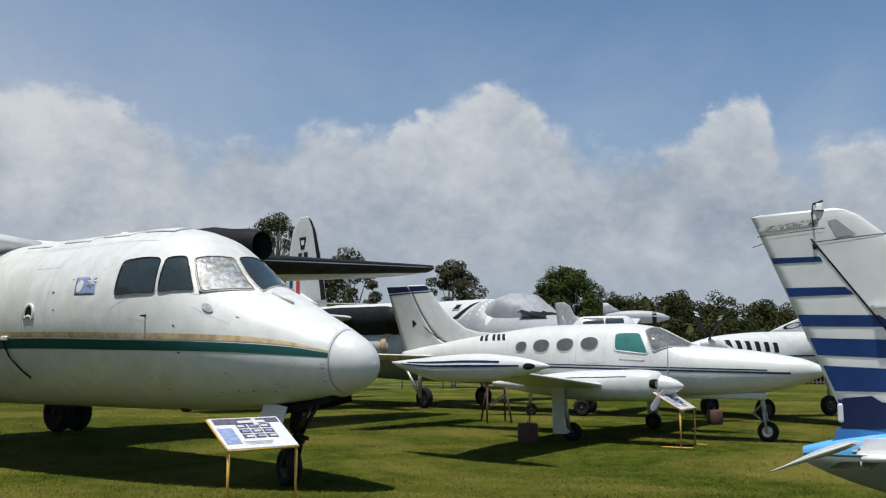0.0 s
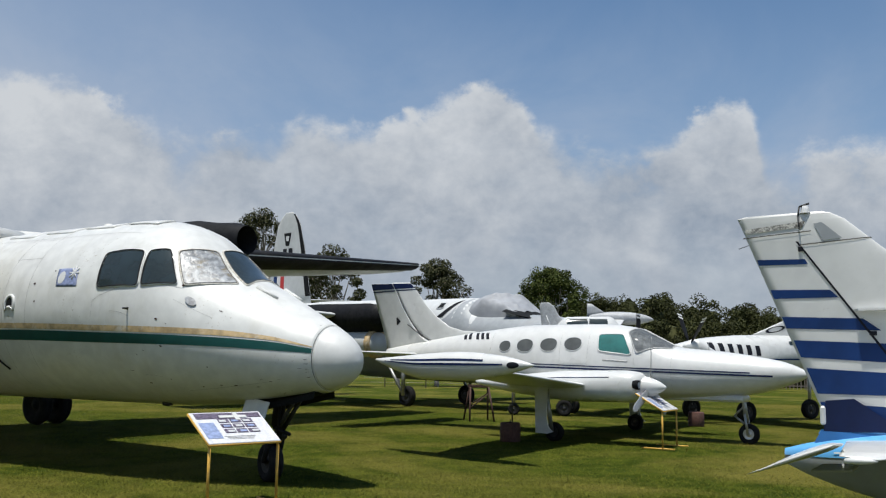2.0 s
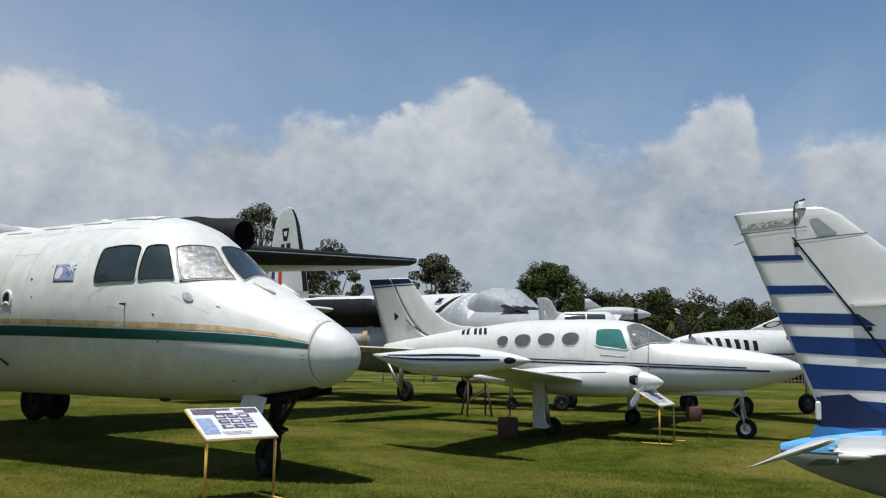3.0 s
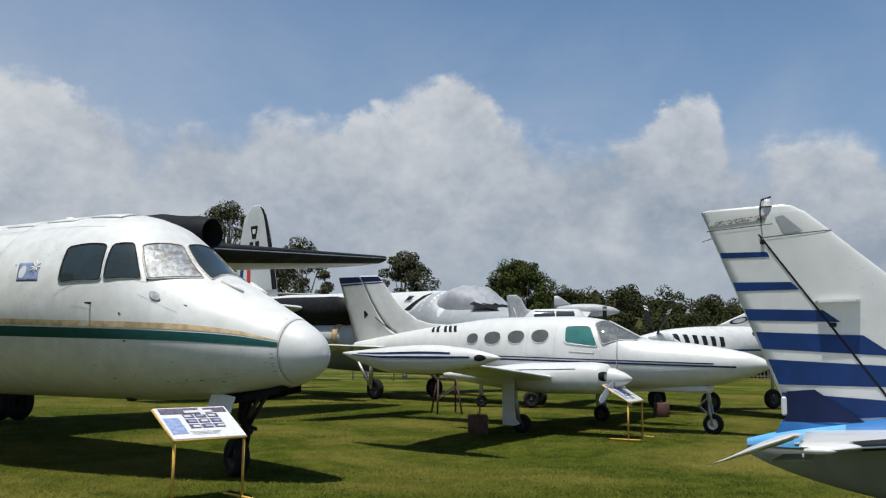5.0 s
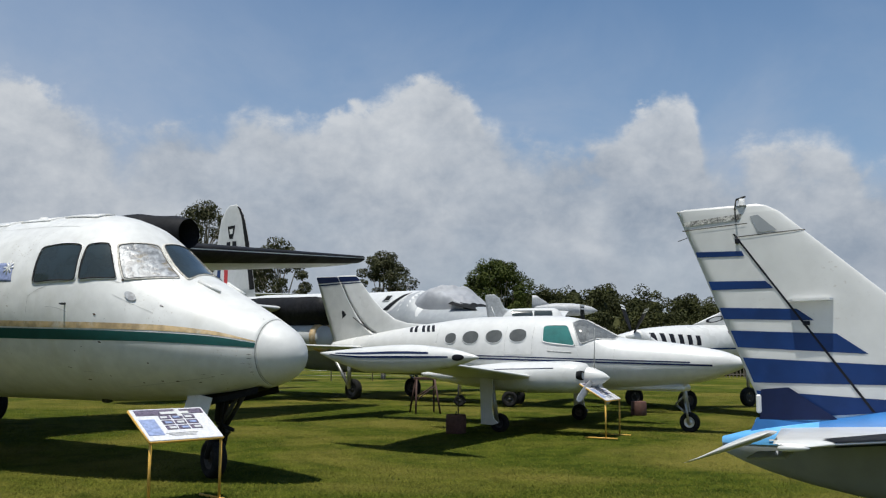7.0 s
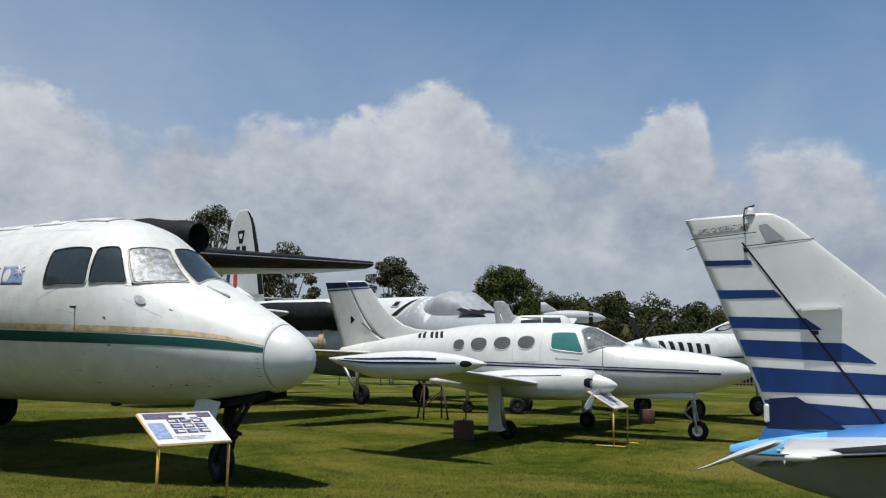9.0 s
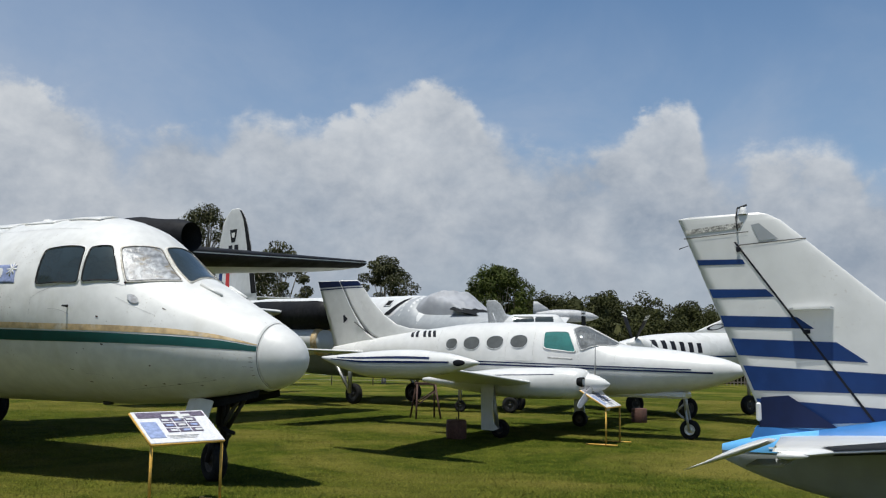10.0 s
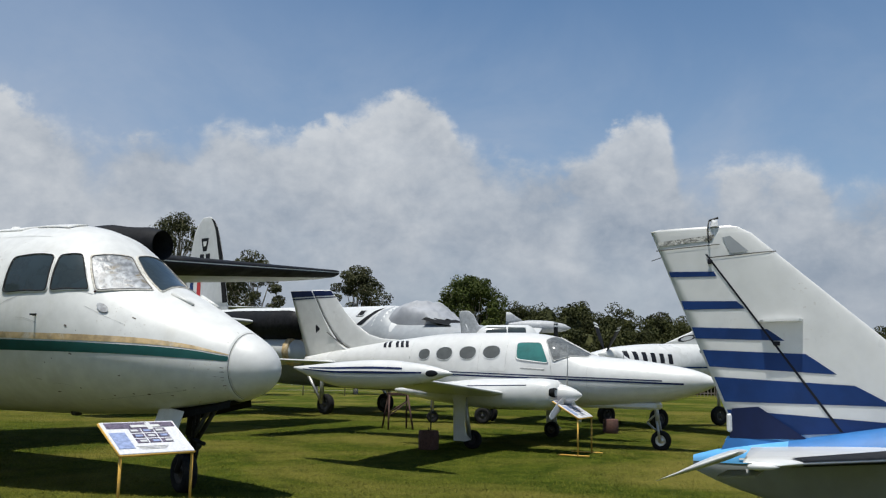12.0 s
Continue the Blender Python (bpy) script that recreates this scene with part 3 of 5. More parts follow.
    for side in (1, -1):
        h = Wing([((-20.2, 0, 3.6), (-22.8, 0, 3.6), 0.16), ((-21.2, side * 4.8, 4.1), (-22.6, side * 4.8, 4.1), 0.05)], (0, 0, 1))
        part("tailplane", h.solid(12, 6), WHITE_AIRLINER, top)
    # nose gear, its bay doors and belly drain
    part("nose_gear_leg", join(tube((-1.30, 0, 1.3), (-1.34, 0, 0.5), 0.06), tube((-1.34, 0.10, 0.60), (-1.34, -0.10, 0.60), 0.05)), BLACK_PAINT, top, "dark nose gear leg")
    part("drag_strut", join(tube((-0.95, 0.06, 1.2), (-1.32, 0.06, 0.68), 0.03), tube((-0.95, -0.06, 1.2), (-1.32, -0.06, 0.68), 0.03)), DARK_METAL, top)
    nose = wheel(top, (0, 0, 0), 0.27, 0.19, "nose_wheel", rim=DARK_METAL)
    nose.matrix_basis = pose(-1.46, 0, 0.265, 0, 0, -24)
    part("gear_fork", join(tube((-1.36, -0.13, 0.62), (-1.46, -0.14, 0.27), 0.035), tube((-1.36, 0.13, 0.62), (-1.46, 0.14, 0.27), 0.035), block((0.16, 0.30, 0.10), (-1.36, 0, 0.62), None, 0.03)), BLACK_PAINT, top, "black nose wheel fork")
    part("gear_fittings", join(block((0.16, 0.14, 0.36), (-1.34, 0, 0.92), Euler((0, radians(6), 0)).to_matrix(), 0.03), tube((-1.22, -0.10, 1.2), (-1.26, -0.10, 0.62), 0.02), tube((-1.05, -0.09, 0.66), (-1.34, -0.09, 0.74), 0.025)), BLACK_PAINT, top, "dark gear fittings")
    part("gear_door", block((0.42, 0.025, 0.34), (-1.45, -0.36, 0.95), Euler((radians(-14), radians(8), 0)).to_matrix(), 0.01), WHITE_AIRLINER, top, "open white nose gear door")
    # no bay is cut: a near-black sheet on the skin paints its shade
    part("gear_bay_shade", grid(lambda u, v: b.pt(0.52 + 1.0 * u, -90 + 44 * (v - 0.5), 0.012), 12, 8), DARK_INSIDE, top, "dark sheet standing in for the shaded nose gear bay")
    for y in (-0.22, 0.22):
        part("bay_door", grid(lambda u, v, y=y: Vector((-0.55 - 0.9 * u, y * (0.9 + 0.1 * v), 1.25 - 0.19 * u - 0.10 * v)), 6, 3), DARK_INSIDE, top, "dark nose bay door hanging open")
    part("belly_drain", lathe([(0, 0.08), (-0.05, 0.07), (-0.06, 0.0)], (-3.2, -0.30, 1.02), (0, 0, 1)), DARK_METAL, top)
    # roof fairing, vents, probes, wipers
    part("probe", join(tube(b.pt(*AIR_PROBE, -0.02), b.pt(*AIR_PROBE, 0.1), 0.012), tube(b.pt(*AIR_PROBE, 0.1), b.pt(*AIR_PROBE, 0.1) + Vector((0.11, 0, 0)), 0.012)), DARK_METAL, top, "small dark pitot probe")
    part("access_cap", b.blob(oval(*AIR_CAP, 0.085, 3.0), 0.02), METAL, top, "oval grey access cap")
    # painted state flag
    q = part("flag_decal", b.patch(AIR_FLAG, 0.004, 8, 8, 0.004), material("faded_flag_blue", (0.21, 0.25, 0.40), 0.5, grain=0.12, grain_size=0.05), top, "faded blue flag decal")
    for s0, a0, ds, da in ((4.42, 18.6, 0.075, 4.0), ):
        part("flag_disc", b.blob(oval(s0, a0, ds, da), 0.008), WHITE_RADOME, q, "white flag disc")
    for k in range(4):
        c, d = (4.18, 21.5), (math.cos(radians(45 * k)), math.sin(radians(45 * k)))
        part("flag_ray", b.patch([(c[0] - 0.10 * d[0] - 0.012 * d[1], c[1] - 4.4 * d[1] + 0.5 * d[0]), (c[0] + 0.10 * d[0] - 0.012 * d[1], c[1] + 4.4 * d[1] + 0.5 * d[0]),
                                  (c[0] + 0.10 * d[0] + 0.012 * d[1], c[1] + 4.4 * d[1] - 0.5 * d[0]), (c[0] - 0.10 * d[0] + 0.012 * d[1], c[1] - 4.4 * d[1] - 0.5 * d[0])], 0.007 + 0.001 * k, 3, 2, 0.004), WHITE_RADOME, q, "white flag bar")
    hose = [b.pt(6.2, -14, 0.03), b.pt(6.1, -24, 0.05), b.pt(5.95, -34, 0.04), b.pt(5.85, -40, 0.03)]
    part("door_handle", block((0.16, 0.05, 0.07), b.pt(6.15, -12, 0.03), None, 0.02), WHITE_RADOME, top, "white door handle")
    part("door_strap", join(*[tube(hose[k], hose[k + 1], 0.014, n=6) for k in range(3)]), BLACK_MARK, top, "dark hanging strap")
    rng = random.Random(6)
    for k in range(34):
        q, a = rng.choice([(0.50, rng.uniform(-40, 70)), (rng.uniform(1.2, 6.5), rng.uniform(-48, 80)), (rng.uniform(0.5, 3.2), rng.uniform(-45, 5))])
        part("scuff", b.blob(oval(q, a, rng.uniform(0.006, 0.035), rng.uniform(0.15, 0.7), 9), 0.004, 1), RUST if k % 3 else SEAM, top, "small rusty scuff")
    for q0, q1, a in ((3.35, 3.0, 0.5), (2.35, 1.75, 21.0), (2.9, 2.6, -38.0), (5.9, 5.1, 52.0)):
        part("scratch", grid(lambda u, v: b.pt(q0 + (q1 - q0) * u, a + 0.25 * v + 0.6 * math.sin(3 * u), 0.004), 8, 1), SEAM_PALE, top)
    for k in range(4):
        part("roof_patch", b.patch([(6.8 - 0.9 * k, 62 + 3 * k), (6.1 - 0.9 * k, 60 + 3 * k), (6.1 - 0.9 * k, 84), (6.8 - 0.9 * k, 86)], 0.012 + 0.004 * k, 6, 6, 0.02), WHITE_AIRLINER, top, "overlapping roof skin patch")
    part("roof_blister", lathe([(0.05, 0.0), (0.045, 0.05), (0.0, 0.09)], b.pt(4.9, 82, 0.0), b.normal(4.9, 82)), WHITE_AIRLINER, top)
    for k in (72, 108):
        part("nose_vent", tube(b.pt(1.56, k, 0.0), b.pt(1.22, k, 0.012), 0.035, 0.02), WHITE_AIRLINER, top)
    part("drain_mark", tube(b.pt(2.3, 35, 0.0), b.pt(2.3, 33.5, 0.02), 0.014), RUST, top)
    return top


AIR_WIN = [[(3.69, 34.7), (3.07, 40.2), (2.95, 18.1), (3.62, 12.8)], [(2.98, 41.6), (2.74, 49.3), (2.39, 32.6), (2.88, 19.5)], [(2.64, 53.3), (2.40, 78.9), (1.77, 63.7), (2.29, 35.4)], [(2.40, 84.0), (2.57, 117.0), (1.86, 118.0), (1.66, 67.0)]]
AIR_PORT, AIR_PROBE, AIR_CAP = (5.54, -2.6), (3.03, 4.1), (2.11, 26.4)
AIR_FLAG = [(4.57, 24.7), (4.12, 24.5), (4.05, 12.8), (4.5, 12.9)]
airliner()


# ---- the twin with tip tanks ----
TWIN = Loft([(0.0, 1.52, 0.02, 0.02, 0.02, 2), (0.08, 1.52, 0.08, 0.08, 0.08, 2), (0.4, 1.52, 0.22, 0.22, 0.22, 2), (1.0, 1.50, 0.40, 0.36, 0.38, 2.1), (1.8, 1.50, 0.54, 0.47, 0.48, 2.2), (2.55, 1.52, 0.62, 0.52, 0.55, 2.3),
             (3.0, 1.54, 0.66, 0.70, 0.58, 2.3), (3.5, 1.56, 0.70, 0.90, 0.60, 2.3), (4.2, 1.58, 0.72, 0.96, 0.62, 2.3), (5.8, 1.60, 0.70, 0.94, 0.62, 2.2), (7.2, 1.68, 0.56, 0.74, 0.52, 2.1), (9.0, 1.80, 0.30, 0.38, 0.32, 2), (10.25, 1.86, 0.10, 0.12, 0.14, 2)])


def twin():
    b = TWIN
    top = thing("twin_airplane", "white twin-engined light airplane with tip tanks and navy pinstripes on grass", "airplane", pose(7.4, 17.6, 0, 0, 0, -35))
    part("fuselage", b.skin(90, 48, power=1.2), WHITE_GLOSS, top, "glossy white fuselage")
    for side in (0, 1):
        for s0, s1, z0, z1, th in ((0.62, 10.0, 1.475, 1.69, 0.018), (1.03, 10.0, 1.535, 1.76, 0.012)):
            def at(u, v):
                s = s0 + (s1 - s0) * u
                z = z0 + (z1 - z0) * u + th * (v - 0.5) * 2
                zc, up, dn = b.f[0](s), b.f[2](s), b.f[3](s)
                q = (z - zc) / (up if z > zc else dn)
                e = b.f[4](s) / 2
                a = math.degrees(math.asin(max(-1, min(1, math.copysign(abs(q) ** e, q)))))
                return b.pt(s, a if side == 0 else 180 - a, 0.004)
            part("pinstripe", grid(at, 50, 2), NAVY_DARK, top, "thin navy pinstripe")
        for s, a, rs, ra in TWIN_PORTS:
            pts = [(p, q if not side else 180 - q) for p, q in oval(s, a, rs, ra, sq=2.2)]
            w = part("cabin_window", b.blob(pts, 0.006), GLASS_CABIN, top, "dim curtained oval window")
            part("window_frame", b.outline(pts, 0.010, 0.014), WHITE_DULL, w)
        pts = rounded([(s, a if not side else 180 - a) for s, a in TWIN_SIDE], 0.14)
        w = part("cockpit_window", b.blob(pts, 0.006), GLASS_GREEN, top, "green tinted side window")
        part("window_frame", b.outline(pts, 0.012, 0.03), WHITE_GLOSS, w)
        pts = rounded([(s, a if not side else 180 - a) for s, a in TWIN_SCREEN], 0.1)
        # added sheet: its white and dark mottling imitates the bright interior behind the glass
        part("cabin_sheet", b.blob(pts, 0.004, 8), CABIN_SHEET, top, "mottled white sheet standing in for the bright cabin inside")
        w = part("windscreen", b.blob(pts, 0.010, 8), GLASS_CLEAR, top, "clear curved windscreen half")
        part("window_frame", b.outline(pts, 0.014, 0.022), SEAM_PALE, w)
        # cabin door outline, small print and rivet seams
        for run in ([(4.36, 46), (4.36, 4), (5.02, 4), (5.02, 46)], [(3.44, 58), (3.30, 4)], [(2.55, 30), (2.55, -60)], [(6.85, 60), (6.85, -50)]):
            for p, q in zip(run, run[1:]):
                line = [b.pt(p[0] + (q[0] - p[0]) * k / 8, (p[1] + (q[1] - p[1]) * k / 8) if not side else 180 - (p[1] + (q[1] - p[1]) * k / 8), 0.003) for k in range(9)]
                part("panel_joint", join(*[tube(line[k], line[k + 1], 0.003, n=4) for k in range(8)]), SEAM_PALE, top)
        part("print_bar", b.patch([(4.0, 9.5), (3.45, 9.5), (3.45, 7.5), (4.0, 7.5)] if not side else [(4.0, 170.5), (3.45, 170.5), (3.45, 172.5), (4.0, 172.5)], 0.004, 6, 1, 0.004), SEAM_PALE, top, "bar of small faded print")
    # registration as plain bars
    for side in (0, 1):
        for k in range(5):
            s0 = TWIN_REG[0] - 0.150 * (k + (0.55 if k > 1 else 0))
            part("lettering_bar", grid(lambda u, v: b.at_height(s0 - 0.088 * u + 0.10 * v, TWIN_REG[1] + 0.155 * v, side, 0.004), 2, 4), BLACK_MARK, top, "black bar of painted lettering")
    # wings, tanks, engines, gear
    for side in (1, -1):
        w = Wing([((-3.6, 0, 1.12), (-5.7, 0, 1.10), 0.16), ((-3.65, side * 1.9, 1.22), (-5.5, side * 1.9, 1.2), 0.14), ((-3.95, side * 5.5, 1.55), (-5.15, side * 5.5, 1.54), 0.08)], (0, 0, 1))
        wing = part("wing", w.solid(16, 10), WHITE_GLOSS, top, "white low wing")
        tk = Loft([(2.95, 1.62, 0.01, 0.01, 0.01, 2), (3.1, 1.62, 0.06, 0.06, 0.06, 2), (3.6, 1.61, 0.17, 0.17, 0.18, 2), (4.3, 1.60, 0.235, 0.23, 0.25, 2), (5.0, 1.60, 0.22, 0.20, 0.25, 2), (5.7, 1.64, 0.12, 0.10, 0.14, 2), (6.15, 1.68, 0.02, 0.02, 0.02, 2)], side * 5.7)
        k = part("tip_tank", tk.skin(40, 28), WHITE_GLOSS, wing, "white torpedo-shaped tip tank")
        sgn = 0 if side < 0 else 180
        for a0, a1, s0, s1 in ((0, 10, 3.45, 5.9), (20, 30, 3.8, 5.75)):
            part("tank_stripe", grid(lambda u, v: tk.pt(s0 + (s1 - s0) * u, (a0 + (a1 - a0) * v) if side < 0 else 180 - (a0 + (a1 - a0) * v), 0.004), 24, 1), NAVY_DARK, k)
        part("nav_light", tk.blob(oval(3.28, sgn, 0.10, 26), 0.008), BLACK_MARK, k, "dark navigation light lens")
        e = Loft([(2.62, 1.24, 0.20, 0.20, 0.20, 2.2), (2.68, 1.24, 0.30, 0.27, 0.28, 2.4), (3.1, 1.24, 0.40, 0.31, 0.31, 2.6), (4.0, 1.22, 0.42, 0.31, 0.30, 2.5), (5.2, 1.22, 0.36, 0.22, 0.2, 2.2), (6.4, 1.25, 0.06, 0.05, 0.05, 2)], side * 1.85)
        n = part("engine_nacelle", e.skin(40, 32), WHITE_GLOSS, wing, "white engine nacelle")
        part("spinner", lathe([(0.0, 0.205), (0.1, 0.19), (0.3, 0.11), (0.42, 0.03), (0.44, 0.0)], (-2.62, side * 1.85, 1.24), (1, 0, 0)), WHITE_GLOSS, n, "white pointed spinner")
        for a in (-1, 1):
            part("air_intake", lathe([(-0.08, 0.095), (0.03, 0.09), (0.035, 0.075), (0.0, 0.065), (0.0, 0.0)], (-2.66, side * 1.85 + a * 0.25, 1.28), (1, 0, a * 0.0)), DARK_INSIDE, n, "dark round cooling intake")
        for a in ((94, 214, 334) if side < 0 else (80, 196, 344)):
            d = Vector((0, math.cos(radians(a)) * -1, math.sin(radians(a))))
            o, c = Vector((-2.50, side * 1.85, 1.24)), (Vector((0.36, 0, 0)) + Vector((1, 0, 0)).cross(d) * 0.93).normalized()
            blade = Wing([(o + d * 0.15 + c * 0.04, o + d * 0.15 - c * 0.04, 0.03), (o + d * 0.45 + c * 0.085, o + d * 0.45 - c * 0.07, 0.02), (o + d * 0.85 + c * 0.07, o + d * 0.85 - c * 0.06, 0.012), (o + d * 0.96 + c * 0.03, o + d * 0.96 - c * 0.03, 0.006)], c.cross(d))
            part("propeller_blade", blade.solid(8, 9), WHITE_DULL if a == 214 else METAL, n, "feathered propeller blade")
        part("exhaust_stripe", e.patch([(4.6, 30 if side < 0 else 150), (3.2, 30 if side < 0 else 150), (3.2, 27 if side < 0 else 153), (4.6, 27 if side < 0 else 153)], 0.004, 8, 2, 0.004), NAVY_DARK, n)
        part("main_gear_leg", tube((-4.5, side * 2.3, 1.15), (-4.42, side * 2.22, RISE + 0.19), 0.045), METAL, wing)
        y0 = side * 2.42
        ring = [(-4.70, 1.22), (-4.42, 1.22), (-4.44, 0.62), (-4.40, 0.42), (-4.30, 0.33), (-4.42, 0.29), (-4.68, 0.30)]
        flat = [Vector((px, y0, pz)) for px, pz in ring] + [Vector((px, y0 - side * 0.03, pz)) for px, pz in ring]
        k = len(ring)
        part("gear_door", (flat, [tuple(range(k)), tuple(range(2 * k - 1, k - 1, -1))] + [(q, (q + 1) % k, k + (q + 1) % k, k + q) for q in range(k)], False), WHITE_GLOSS, wing, "white main gear door")
        wheel(top, (-4.42, side * 2.1, RISE + 0.185), 0.19, 0.15, "main_wheel", rim=DARK_METAL)
        h = Wing([((-9.1, 0, 1.84), (-10.4, 0, 1.84), 0.1), ((-9.55, side * 2.5, 1.88), (-10.35, side * 2.5, 1.88), 0.05)], (0, 0, 1))
        part("tailplane", h.solid(12, 6), WHITE_GLOSS, top)
    fin = Wing([((-7.0, 0, 2.36), (-10.35, 0, 1.70), 0.08), ((-7.98, 0, 2.43), (-10.40, 0, 1.82), 0.08), ((-8.36, 0, 2.53), (-10.48, 0, 2.05), 0.08), ((-8.73, 0, 2.77), (-10.58, 0, 2.40), 0.08),
                ((-9.09, 0, 3.10), (-10.75, 0, 2.92), 0.07), ((-9.35, 0, 3.43), (-10.90, 0, 3.38), 0.05), ((-9.58, 0, 3.66), (-11.0, 0, 3.70), 0.035)], (0, 1, 0))
    f = part("tail_fin", fin.solid(14, 24, u1=0.395), WHITE_GLOSS, top, "white swept tail fin")
    r = part("rudder", fin.solid(12, 24, u0=0.41, w0=0.12, w1=0.985), WHITE_GLOSS, top, "white rudder swung to one side")
    low, high = Vector((-9.28, 0, 2.04)), Vector((-10.1, 0, 3.63))
    swing = Matrix.Translation(low) @ Matrix.Rotation(radians(-13), 4, high - low) @ Matrix.Translation(-low)
    r.matrix_basis = swing
    for side in (1, -1):
        for owner, u0, u1 in ((f, 0.0, 0.39), (r, 0.415, 0.998)):
            part("fin_band", fin.plate([(u0, 0.895), (u1, 0.895), (u1, 0.982), (u0, 0.982)], side), NAVY_DARK, owner, "navy fin tip band")
            part("fin_band", fin.plate([(u0, 0.858), (u1, 0.858), (u1, 0.876), (u0, 0.876)], side), NAVY_DARK, owner)
        part("fin_emblem", fin.plate([(0.575, 0.545), (0.69, 0.52), (0.64, 0.585), (0.61, 0.59)], side), BLACK_MARK, r, "small black fin emblem")
        part("trim_rod", tube(fin.pt(0.47, 0.50, side, 0.02), fin.pt(0.40, 0.28, side, 0.03), 0.012, n=6), DARK_METAL, f, "thin rudder trim rod")
        part("hinge_line", fin.plate([(0.392, 0.14), (0.402, 0.14), (0.402, 0.97), (0.392, 0.97)], side, 0.003), DARK_METAL, f)
    part("antenna", tube(b.pt(5.6, 90, -0.02), b.pt(5.7, 90, 0.22), 0.018, 0.008), WHITE_DULL, top)
    part("belly_fairing", block((2.0, 0.5, 0.14), (-2.2, 0, 1.02), None, 0.05), WHITE_GLOSS, top)
    # nose gear
    part("nose_gear_leg", join(tube((-1.30, 0, 1.2), (-1.22, 0, 0.54), 0.045), tube((-1.24, 0.09, 0.72), (-1.18, 0.09, 0.335), 0.025), tube((-1.24, -0.09, 0.72), (-1.18, -0.09, 0.335), 0.025), tube((-1.18, -0.1, 0.335), (-1.18, 0.1, 0.335), 0.03)), METAL, top, "grey metal nose gear leg")
    part("scissor_link", join(tube((-1.24, 0, 0.9), (-1.46, 0, 0.68), 0.02), tube((-1.46, 0, 0.68), (-1.22, 0, 0.48), 0.02)), METAL, top)
    wheel(top, (-1.18, 0, RISE + 0.2), 0.205, 0.14, "nose_wheel")
    return top


TWIN_PORTS = [(4.72, 29.4, 0.205, 10.0), (5.31, 28.5, 0.205, 10.0), (5.91, 27.5, 0.205, 10.0), (6.45, 26.9, 0.15, 8.8)]
TWIN_SIDE = [(4.14, 44.9), (3.62, 50.0), (3.38, 17.5), (4.10, 19.6)]
TWIN_SCREEN = [(3.52, 58.0), (3.36, 86.0), (2.62, 86.0), (2.62, 62.4), (3.26, 22.0)]
TWIN_REG = (7.72, 2.20)
twin()


